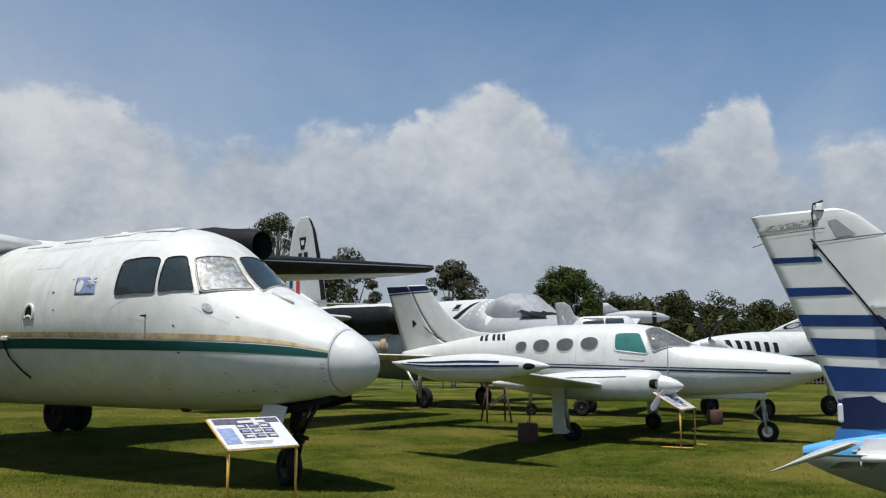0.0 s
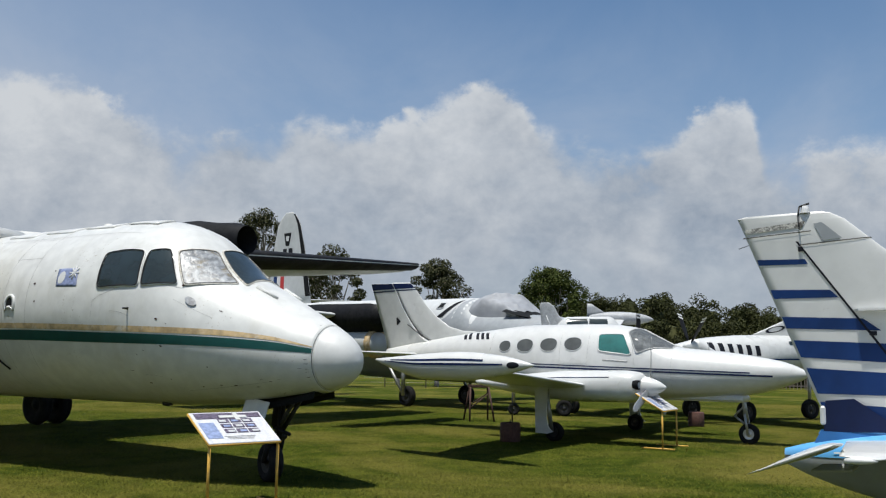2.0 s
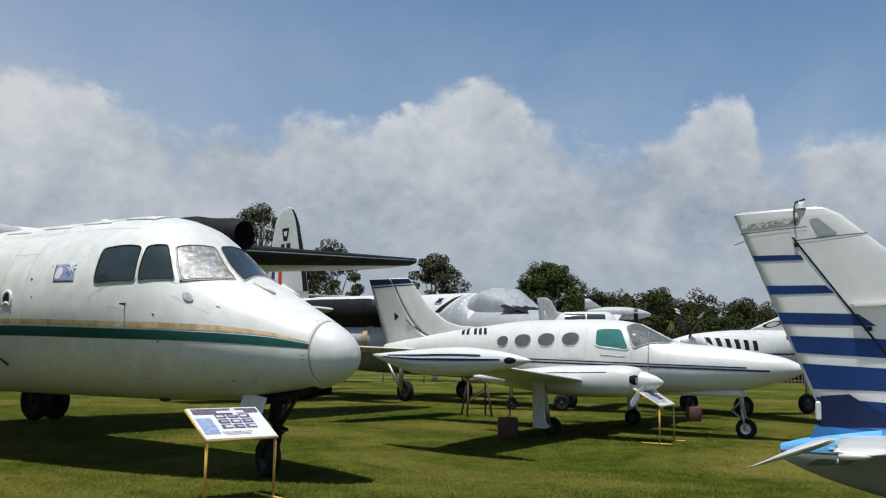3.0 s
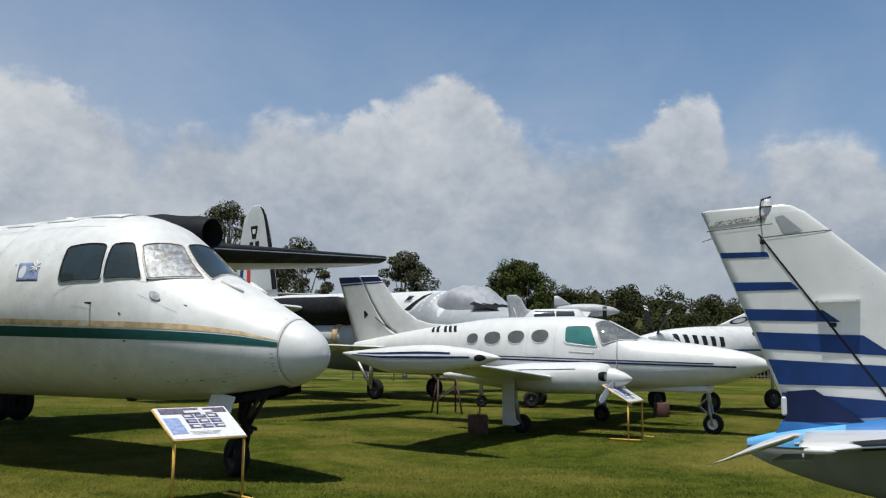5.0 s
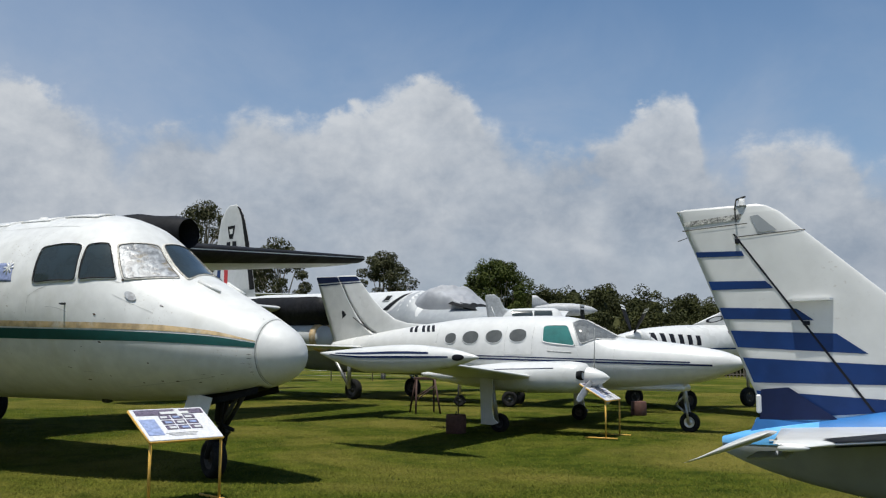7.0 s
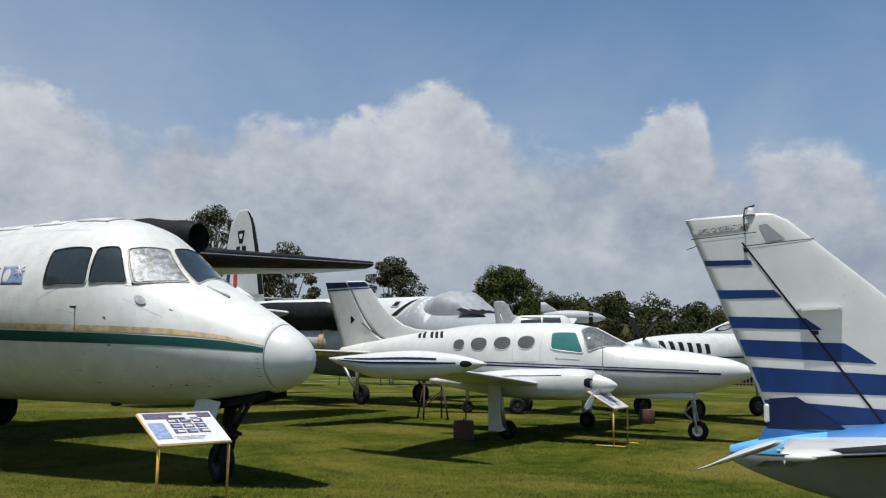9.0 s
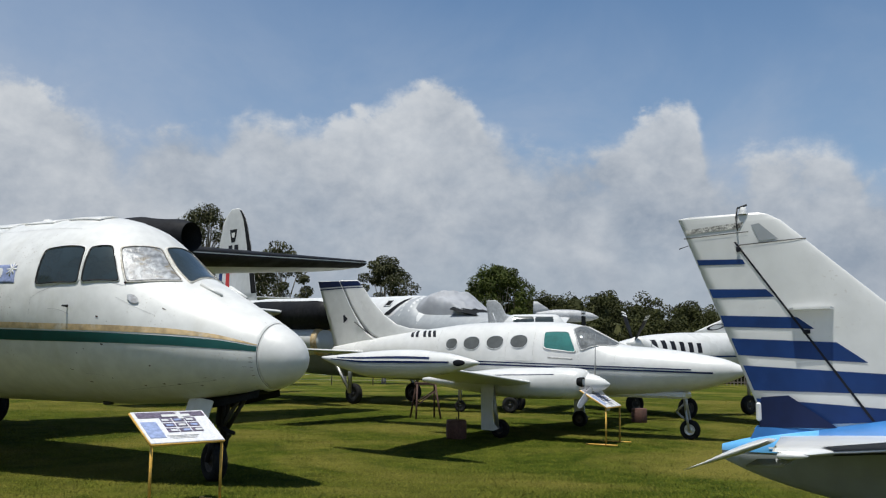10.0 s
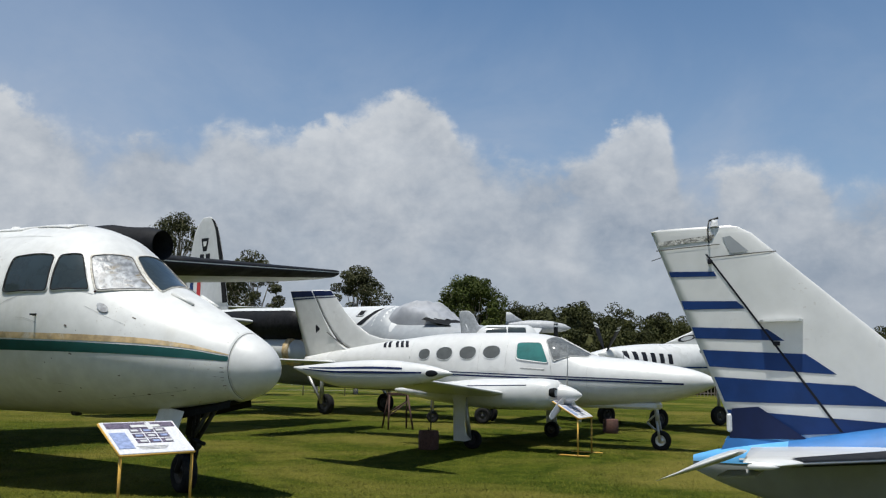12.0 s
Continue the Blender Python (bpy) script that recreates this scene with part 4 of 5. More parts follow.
# ---- the near tail with blue stripes ----
def striped_tail():
    top = thing("striped_airplane", "white light airplane with navy striped fin and pale blue tailcone", "airplane", pose(2.96, 6.90, 0, 0, 0, -32))
    z0, z1 = 1.15, 2.77

    def le(z):
        return 1.985 + (0.22 - 1.985) * (z - z0) / (z1 - z0)

    def te(z):
        return 0.08 + (-0.555 - 0.08) * (z - z0) / (z1 - z0)
    f = Wing([((le(z0), 0, z0), (te(z0), 0, z0), 0.085), ((0.22, 0, z1), (-0.555, 0, z1), 0.045), ((0.12, 0, 2.825), (-0.575, 0, 2.815), 0.03), ((0.05, 0, 2.84), (-0.5, 0, 2.83), 0.008)], (0, 1, 0))

    def on_fin(x, z, side, off):
        w = (z - z0) / (z1 - z0) / 3
        return f.pt((le(z) - x) / (le(z) - te(z)), w, side, off)

    def paint(name, q, mat, parent, label="", off=0.004, sides=(1, -1), n=12):
        (a, b, c, d) = q
        for side in sides:
            part(name, grid(lambda u, v: on_fin((a[0] * (1 - u) + b[0] * u) * (1 - v) + (d[0] * (1 - u) + c[0] * u) * v, (a[1] * (1 - u) + b[1] * u) * (1 - v) + (d[1] * (1 - u) + c[1] * u) * v, side, off), n, 4), mat, parent, label)
    fin = part("tail_fin", f.solid(24, 30), WHITE_GLOSS, top, "white swept fin and rudder")
    for q in ([(-0.43, 2.48), (-0.07, 2.47), (-0.05, 2.43), (-0.415, 2.435)], [(-0.335, 2.24), (0.10, 2.23), (0.16, 2.17), (-0.31, 2.17)], [(-0.255, 2.03), (0.32, 2.01), (0.44, 1.92), (-0.225, 1.94)],
              [(-0.175, 1.85), (0.59, 1.82), (0.80, 1.67), (-0.125, 1.72)], [(-0.09, 1.64), (0.92, 1.59), (1.18, 1.445), (-0.015, 1.45)], [(0.0, 1.39), (1.30, 1.32), (0.80, 1.24), (0.07, 1.18)]):
        paint("stripe", q, NAVY, fin, "navy painted stripe")
    paint("hinge_gap", [(-0.135, 2.61), (-0.118, 2.61), (0.828, 1.25), (0.806, 1.25)], BLACK_MARK, fin, "dark rudder hinge gap", 0.006)
    paint("rib_line", [(-0.115, 2.585), (0.40, 2.62), (0.40, 2.612), (-0.115, 2.577)], SEAM, fin, "", 0.005)
    paint("worn_band", [(-0.52, 2.725), (-0.06, 2.765), (-0.08, 2.72), (-0.50, 2.69)], WORN, fin, "worn rudder horn with flaking paint", 0.005)
    paint("rib_line", [(-0.53, 2.66), (-0.02, 2.69), (-0.02, 2.683), (-0.53, 2.653)], SEAM, fin, "", 0.006)
    paint("bare_panel", [(0.0, 2.74), (0.06, 2.75), (0.20, 2.62), (0.06, 2.61)], GREY_PAINT, fin, "bare grey panel", 0.005)
    paint("fillet", [(0.04, 1.40), (0.24, 1.42), (0.58, 1.19), (0.02, 1.17)], NAVY_DARK, fin, "darker navy rudder foot", 0.03)
    for side in (1, -1):
        plate = [on_fin(0.26, 2.08, side, -0.005), on_fin(0.58, 2.085, side, -0.005), on_fin(0.56, 2.085, side, 0.09), on_fin(0.30, 2.08, side, 0.09)]
        part("side_blade", (plate + [v - Vector((0, 0, 0.018)) for v in plate], [(0, 1, 2, 3), (7, 6, 5, 4), (0, 4, 5, 1), (1, 5, 6, 2), (2, 6, 7, 3), (3, 7, 4, 0)], False), WHITE_GLOSS, fin, "flat white side blade")
        part("hinge_arm", block((0.05, 0.03, 0.03), on_fin(0.385, 1.90, side, 0.01), None, 0.004), BLACK_MARK, fin)
        part("hinge_arm", block((0.03, 0.03, 0.04), on_fin(-0.10, 2.55, side, 0.008), None, 0.004), BLACK_MARK, fin)
    paint("rudder_foot", [(0.0, 1.185), (0.56, 1.195), (0.50, 1.155), (-0.02, 1.155)], SKYBLUE, fin, "pale blue line below the rudder", 0.02)
    for side in (1, -1):
        part("foot_fairing", grid(lambda u, v: Vector((-0.06 + 0.06 * v + (0.62 - 0.06 * v) * u, side * (0.035 + 0.05 * u * (1 - v)), 1.06 + 0.115 * v)), 8, 4), MIDBLUE, fin, "mid-blue fairing at the rudder's foot")
    part("beacon_base", lathe([(0.0, 0.04), (0.025, 0.03), (0.055, 0.026), (0.06, 0.0)], (-0.06, 0, 2.83), (0, 0, 1)), WHITE_DULL, fin, "bare beacon mount")
    part("beacon_wire", join(tube((-0.10, -0.02, 2.88), (-0.11, -0.035, 2.80), 0.006), tube((-0.11, -0.035, 2.80), (-0.10, -0.04, 2.70), 0.006), tube((-0.10, -0.02, 2.88), (-0.03, 0, 2.905), 0.008)), DARK_METAL, fin)
    part("static_wick", tube((-0.49, 0, 2.60), (-0.57, 0, 2.575), 0.003), DARK_METAL, fin)
    part("tail_light", block((0.04, 0.05, 0.14), (0.02, -0.02, 1.29), None, 0.018), WHITE_GLOSS, fin, "white tail light housing")
    b = Loft([(-6.5, 1.35, 0.62, 0.62, 0.72, 2.2), (-3.0, 1.16, 0.48, 0.42, 0.55, 2.2), (-1.1, 1.02, 0.28, 0.27, 0.42, 2), (-0.5, 0.98, 0.19, 0.20, 0.30, 2), (0.0, 0.97, 0.10, 0.13, 0.16, 2), (0.26, 0.98, 0.03, 0.05, 0.06, 2)])
    # grey instead of white: the colour includes the shadow of the tailplane above
    body = part("tailcone", b.skin(40, 32), GREY_PAINT, top, "grey lower fuselage and tailcone, tailplane shade painted in")
    part("blue_band", grid(lambda u, v: b.pt(-6.4 + 6.66 * u, 8 + 164 * v, 0.004), 40, 24), SKYBLUE, body, "pale blue upper tailcone")
    part("blue_spine", grid(lambda u, v: b.pt(-6.4 + 5.95 * u, 24 + 132 * v, 0.008), 40, 20), MIDBLUE, body, "mid-blue spine ahead of the fin")
    part("white_line", grid(lambda u, v: b.pt(-6.4 + 6.3 * u, 19 + 4 * v, 0.012), 30, 1), WHITE_GLOSS, body)
    for side in (1, -1):
        h = Wing([((1.82, 0, 1.13), (0.14, 0, 1.11), 0.085), ((0.70, side * 2.10, 1.185), (0.41, side * 2.16, 1.20), 0.035), ((0.60, side * 2.24, 1.18), (0.42, side * 2.26, 1.19), 0.015)], (0, 0, 1))
        t = part("tailplane", h.solid(20, 14, u1=0.98), WHITE_GLOSS, top, "white tailplane with dark leading edge")
        part("de_icing_boot", join(*[grid(lambda u, v, k=k: h.pt(u * u * 0.22, 0.04 + 0.455 * v, k, 0.008), 6, 16) for k in (1, -1)]), BLACK_PAINT, t, "black leading-edge boot")
        # the elevator hangs from its hinge, its horn stands proud of the tailplane's tip
        q = Wing([((0.12, side * 0.16, 1.10), (-0.20, side * 0.16, 0.99), 0.035), ((0.43, side * 2.12, 1.245), (-0.04, side * 2.12, 1.06), 0.030), ((0.40, side * 2.24, 1.245), (-0.05, side * 2.24, 1.062), 0.018)], (0.36, 0, -0.93))
        part("elevator", q.solid(14, 14), WHITE_GLOSS, top, "drooping white elevator")
        part("elevator_horn", q.plate([(0.0, 0.93), (1.0, 0.93), (1.0, 0.995), (0.0, 0.995)], 1, 0.004), WORN, top, "scuffed elevator underside at the tip")
        part("trim_tab", block((0.22, 0.40, 0.018), (0.31, side * 1.55, 1.06), Euler((0, radians(-4), 0)).to_matrix(), 0.006), GREY_PAINT, top, "grey trim tab below the tailplane")
        part("tip_fairing", lathe([(0.0, 0.0), (0.01, 0.014), (0.06, 0.018), (0.13, 0.013), (0.17, 0.0)], (0.44, side * 2.25, 1.168), (1, 0, 0.03)), WHITE_GLOSS, top, "rounded white tip fairing")
        part("main_gear_leg", tube((5.2, side * 1.6, 1.1), (5.2, side * 1.6, 0.3), 0.05), METAL, top)
        wheel(top, (5.2, side * 1.6, 0.3), 0.3, 0.2, "main_wheel")
        w = Wing([((5.9, 0, 0.95), (4.0, 0, 0.95), 0.14), ((5.6, side * 3.0, 1.15), (4.3, side * 3.0, 1.15), 0.09)], (0, 0, 1))
        part("wing", w.solid(12, 6), WHITE_GLOSS, top)
    return top


striped_tail()


# ---- information boards ----
def sign(at, label):
    """A tilted board with photographs on a yellow steel frame; the board's low edge faces -y."""
    top = thing("information_sign", label, "sign", at, "information signs")
    tilt = Euler((radians(31), 0, 0)).to_matrix()
    mid = Vector((0, 0.25, 0.865))

    def face(w, d, x, y, up):
        return block((w, d, 0.004), mid + tilt @ Vector((x, y, up)), tilt, 0.0)
    board = part("board", block((0.92, 0.60, 0.018), mid, tilt, 0.006), BOARD, top, "pale printed board")
    part("title_band", face(0.52, 0.11, -0.16, 0.22, 0.012), BOARD_DARK, board, "dark title band of print")
    part("text_panel", face(0.19, 0.30, -0.335, -0.06, 0.012), BOARD_BLUE, board, "bluish text panel")
    part("aircraft_drawing", face(0.36, 0.045, 0.06, 0.20, 0.016), WHITE_RADOME, board, "white printed silhouette")
    part("aircraft_drawing", face(0.06, 0.13, 0.10, 0.19, 0.019), WHITE_RADOME, board)
    for i in range(3):
        for j in range(3):
            p = part("photograph", face(0.135, 0.075, -0.10 + 0.155 * i, 0.12 - 0.10 * j, 0.013), BOARD_DARK, board, "small dark photograph")
            part("photo_highlight", face(0.085, 0.036, -0.10 + 0.155 * i + 0.015 * (j - 1), 0.113 - 0.10 * j, 0.017), BOARD_BLUE if (i + j) % 2 else WHITE_DULL, p)
    part("title_photo", face(0.30, 0.09, 0.28, 0.225, 0.012), BOARD_DARK, board, "dark photograph strip")
    for k in range(3):
        part("text_bar", face(0.40 - 0.05 * k, 0.010, -0.02, -0.18 - 0.024 * k, 0.0115), SEAM_PALE, board, "bar of small print")
    rim = [(-0.46, -0.30), (0.46, -0.30), (0.46, 0.30), (-0.46, 0.30)]
    for k in range(4):
        a, b = rim[k], rim[(k + 1) % 4]
        part("frame_bar", tube(mid + tilt @ Vector((*a, -0.014)), mid + tilt @ Vector((*b, -0.014)), 0.014, n=8), YELLOW, top)
    for x in (-0.44, 0.44):
        foot = mid + tilt @ Vector((x, -0.28, -0.02))
        part("leg", tube(foot, (foot.x, foot.y, 0.0), 0.017, n=8), YELLOW, top, "yellow steel leg")
        part("foot_bar", tube((foot.x, foot.y - 0.22, 0.02), (foot.x, foot.y + 0.4, 0.02), 0.016, n=8), YELLOW, top)
    return top


sign(pose(-2.03, 10.52, 0, 0, 0, 42), "yellow steel stand with a tilted printed information board")
sign(pose(4.62, 17.35, 0.11, 0, 0, 58), "yellow-legged information board standing in front of the twin")


# ---- tie-down weights and trestle ----
def weight(at, label):
    top = thing("tie_down_weight", label, "weight", at, "tie-down weights")
    part("drum", lathe([(0.0, 0.0), (0.0, 0.19), (0.02, 0.2), (0.18, 0.205), (0.36, 0.2), (0.38, 0.185), (0.37, 0.16), (0.36, 0.0)], (0, 0, 0), (0, 0, 1), 20), DRUM, top)
    part("eye_bolt", tube((0, 0, 0.35), (0, 0, 0.44), 0.012, n=8), DARK_METAL, top)
    return top


weight(pose(1.68, 18.3, lawn(1.68, 18.3) - 0.01), "red-brown concrete-filled drum on the grass")
weight(pose(6.95, 23.6, lawn(6.95, 23.6) - 0.01), "red-brown drum standing behind the twin's nose")


def trestle():
    top = thing("trestle", "dark rusty steel trestle standing under the twin's rear fuselage", "trestle", pose(1.42, 24.6, lawn(1.42, 24.6), 0, 0, 12))
    part("beam", block((0.62, 0.10, 0.08), (0, 0, 0.92), None, 0.01), RUST, top)
    for x in (-0.25, 0.25):
        for y in (-0.32, 0.32):
            part("leg", tube((x, y * 0.15, 0.90), (x * 1.35, y, 0.0), 0.026, n=8), RUST, top)
    for y in (-0.2, 0.2):
        part("brace", tube((-0.30, y, 0.35), (0.28, y * 0.4, 0.75), 0.016, n=8), RUST, top)
    return top


trestle()
pole = thing("prop_pole", "thin steel pole propping the twin's rear fuselage", "pole", pose(2.2, 23.4, lawn(2.2, 23.4)))
part("shaft", tube((0, 0, 0), (0, 0, 1.12), 0.018, n=8), DARK_METAL, pole)
part("base_plate", block((0.2, 0.2, 0.015), (0, 0, 0.008)), DARK_METAL, pole)


# ---- the patrol aircraft behind ----
def patrol():
    top = thing("patrol_airplane", "white and grey naval airplane with a canvas-covered cockpit", "airplane", pose(5.5, 28.0, 0, 0, 0, -46))
    b = Loft([(0.9, 2.3, 0.1, 0.1, 0.1, 2), (1.0, 2.3, 0.45, 0.45, 0.5, 2), (1.5, 2.3, 0.95, 0.80, 1.0, 2.1), (2.2, 2.3, 1.2, 0.93, 1.3, 2.3), (3.4, 2.35, 1.3, 0.95, 1.4, 2.5), (4.6, 2.4, 1.35, 1.02, 1.45, 2.5), (5.2, 2.42, 1.35, 1.5, 1.45, 2.3), (11, 2.5, 1.3, 1.5, 1.4, 2.3), (15.8, 3.0, 0.9, 1.1, 0.9, 2), (20.3, 3.6, 0.2, 0.3, 0.3, 2)])
    part("fuselage", b.skin(60, 40), WHITE_DULL, top, "white fuselage")
    def hull_edge(q):
        """How far up the grey paint reaches along the body."""
        f = min(1.0, max(0.0, (5.9 - q) / 1.1))
        return 24 + 66 * f * f * (3 - 2 * f)
    for k in (0, 1):
        def hull(u, v, k=k):
            q = 1.0 + 13.2 * u
            ang = -90 + (90 + hull_edge(q)) * v
            return b.pt(q, ang if k == 0 else 180 - ang, 0.006)
        part("lower_hull", grid(hull, 70, 20), GREY_PAINT, top, "grey painted lower hull")
        part("diagonal_band", grid(lambda u, v: b.at_height((5.35 + 0.28 * u) * (1 - v) + (5.92 + 0.30 * u) * v, 3.82 - 0.10 * u * (1 - v) - 0.62 * v, k, 0.012), 4, 10), BLACK_PAINT, top, "black diagonal band")
        pane = [b.at_height(6.08 + 0.30 * (q in (1, 2)), 3.72 - 0.20 * (q > 1), k, 0.014) for q in range(4)]
        w = part("cabin_window", (pane, [(0, 1, 2, 3)], False), DARK_INSIDE, top, "small dark cabin window")
        part("window_frame", join(*[tube(pane[q], pane[(q + 1) % 4], 0.02, n=6) for q in range(4)]), WHITE_DULL, w)

    def cover(u, v):
        """The cloth hangs over the canopy from its bows down to the sills."""
        s = 2.95 + 1.95 * u
        prof = pchip([0, 0.15, 0.35, 0.65, 0.9, 1.0], [0.16, 0.42, 0.66, 0.82, 0.74, 0.58])(u)
        a = math.pi * v
        half = 0.98 - 0.25 * (1 - u) ** 2
        fold = 0.07 * noise.noise((s * 2.1, v * 5, 3)) + 0.05 * abs(noise.noise((s * 4.5, v * 8, 5))) + 0.05 * max(0.0, math.sin(9 * u + 8 * v)) ** 6
        body = math.sin(a) ** 0.55
        return Vector((-s, -half * math.copysign(abs(math.cos(a)) ** 0.8, math.cos(a)), 3.16 + (prof + 1.5 * fold) * body + 0.03 * math.sin(11 * u) * (1 - body)))

    part("canopy_cover", grid(cover, 48, 48), GREY_COVER, top, "creased grey canvas canopy cover")
    part("windscreen", grid(lambda u, v: Vector((-2.35 - 1.0 * u, -1.03 + 2.06 * v + 0.5 * (1 - u) * (0.5 - v), 3.12 + 0.40 * u * math.sin(math.pi * (0.04 + 0.92 * v)) ** 0.3)), 8, 16), DARK_INSIDE, top, "dark windscreen foot below the cover")
    part("air_scoop", lathe([(0.3, 0.16), (0.25, 0.2), (-0.5, 0.16), (-0.7, 0.0)], (-1.4, -1.1, 2.75), (1, 0, 0)), GREY_PAINT, top, "grey air scoop")
    f = Wing([((-15.0, 0, 3.9), (-18.3, 0, 3.8), 0.16), ((-15.6, 0, 6.4), (-18.0, 0, 6.4), 0.14), ((-16.0, 0, 7.6), (-17.7, 0, 7.6), 0.10), ((-16.3, 0, 8.0), (-17.4, 0, 8.0), 0.07), ((-16.6, 0, 8.2), (-17.1, 0, 8.2), 0.03)], (0, 1, 0))
    fin = part("tail_fin", f.solid(16, 16), WHITE_DULL, top, "tall pale grey fin")
    part("fin_boot", join(*[grid(lambda u, v, k=k: f.pt(u * 0.09, 0.05 + 0.82 * v, k, 0.012), 6, 12) for k in (1, -1)]), BLACK_PAINT, fin, "black leading-edge boot")
    for k in (1, -1):
        part("squadron_shield", f.plate([(0.36, 0.43), (0.66, 0.43), (0.57, 0.31), (0.45, 0.31)], k, 0.01), BLACK_PAINT, fin, "small dark shield badge")
        part("badge_spot", f.plate([(0.44, 0.40), (0.58, 0.40), (0.55, 0.355), (0.47, 0.355)], k, 0.016), WHITE_RADOME, fin)
        for i in (0, 1):
            part("lettering_bar", f.plate([(0.34 + 0.19 * i, 0.285), (0.47 + 0.19 * i, 0.285), (0.47 + 0.19 * i, 0.24), (0.34 + 0.19 * i, 0.24)], k, 0.01), BLACK_MARK, fin)
        for i, m in enumerate((RED, WHITE_RADOME, NAVY)):
            part("fin_flash", f.plate([(0.60 + 0.10 * i, 0.15), (0.70 + 0.10 * i, 0.15), (0.70 + 0.10 * i, 0.05), (0.60 + 0.10 * i, 0.05)], k, 0.01), m, fin)
    for side in (1, -1):
        h = Wing([((-16.4, 0, 4.3), (-18.5, 0, 4.3), 0.12), ((-17.1, side * 4.0, 4.5), (-18.3, side * 4.0, 4.5), 0.05)], (0, 0, 1))
        part("tailplane", h.solid(10, 6), WHITE_DULL, top)
        w = Wing([((-8.2, side * 0.9, 3.1), (-11.4, side * 0.9, 3.0), 0.3), ((-8.9, side * 9.5, 3.5), (-10.7, side * 9.5, 3.5), 0.12)], (0, 0, 1))
        wing = part("wing", w.solid(14, 8), WHITE_DULL, top)
        e = Loft([(6.3, 3.15, 0.10, 0.1, 0.1, 2), (6.5, 3.15, 0.45, 0.45, 0.45, 2), (7.1, 3.15, 0.55, 0.55, 0.55, 2), (9.5, 3.2, 0.6, 0.55, 0.6, 2), (13.5, 3.3, 0.1, 0.1, 0.1, 2)], side * 3.3)
        n = part("engine_nacelle", e.skin(30, 28), BLACK_PAINT, wing, "black engine nacelle")
        part("nacelle_top", grid(lambda u, v: e.pt(6.6 + 6.0 * u, 52 + 76 * v, 0.012), 20, 10), WHITE_DULL, n, "white nacelle top")
        j = Loft([(6.8, 2.25, 0.38, 0.38, 0.38, 2), (7.0, 2.25, 0.43, 0.43, 0.43, 2), (9.0, 2.25, 0.48, 0.5, 0.48, 2), (12, 2.4, 0.2, 0.2, 0.2, 2)], side * 3.3)
        p = part("lower_pod", j.skin(20, 24), WHITE_DULL, n, "white lower pod")
        part("pod_ring", lathe([(-0.02, 0.33), (0.0, 0.46), (-0.22, 0.485), (-0.24, 0.46)], (-6.82, side * 3.3, 2.25), (1, 0, 0)), GOLD_STRIPE, p, "tan ring at the pod mouth")
        part("main_gear_leg", join(tube((-7.3, side * 1.7, 1.8), (-7.3, side * 1.7, 0.5), 0.07), tube((-8.2, side * 1.7, 1.7), (-7.35, side * 1.7, 0.6), 0.05)), METAL, wing)
        wheel(top, (-7.3, side * 1.5, RISE + 0.35), 0.36, 0.24, "main_wheel", rim=DARK_METAL)
    part("nose_gear_leg", tube((-1.3, 0, 1.7), (-1.3, 0, 0.25), 0.06), METAL, top)
    wheel(top, (-1.3, 0, RISE + 0.26), 0.27, 0.2, "nose_wheel", rim=DARK_METAL)
    return top


patrol()


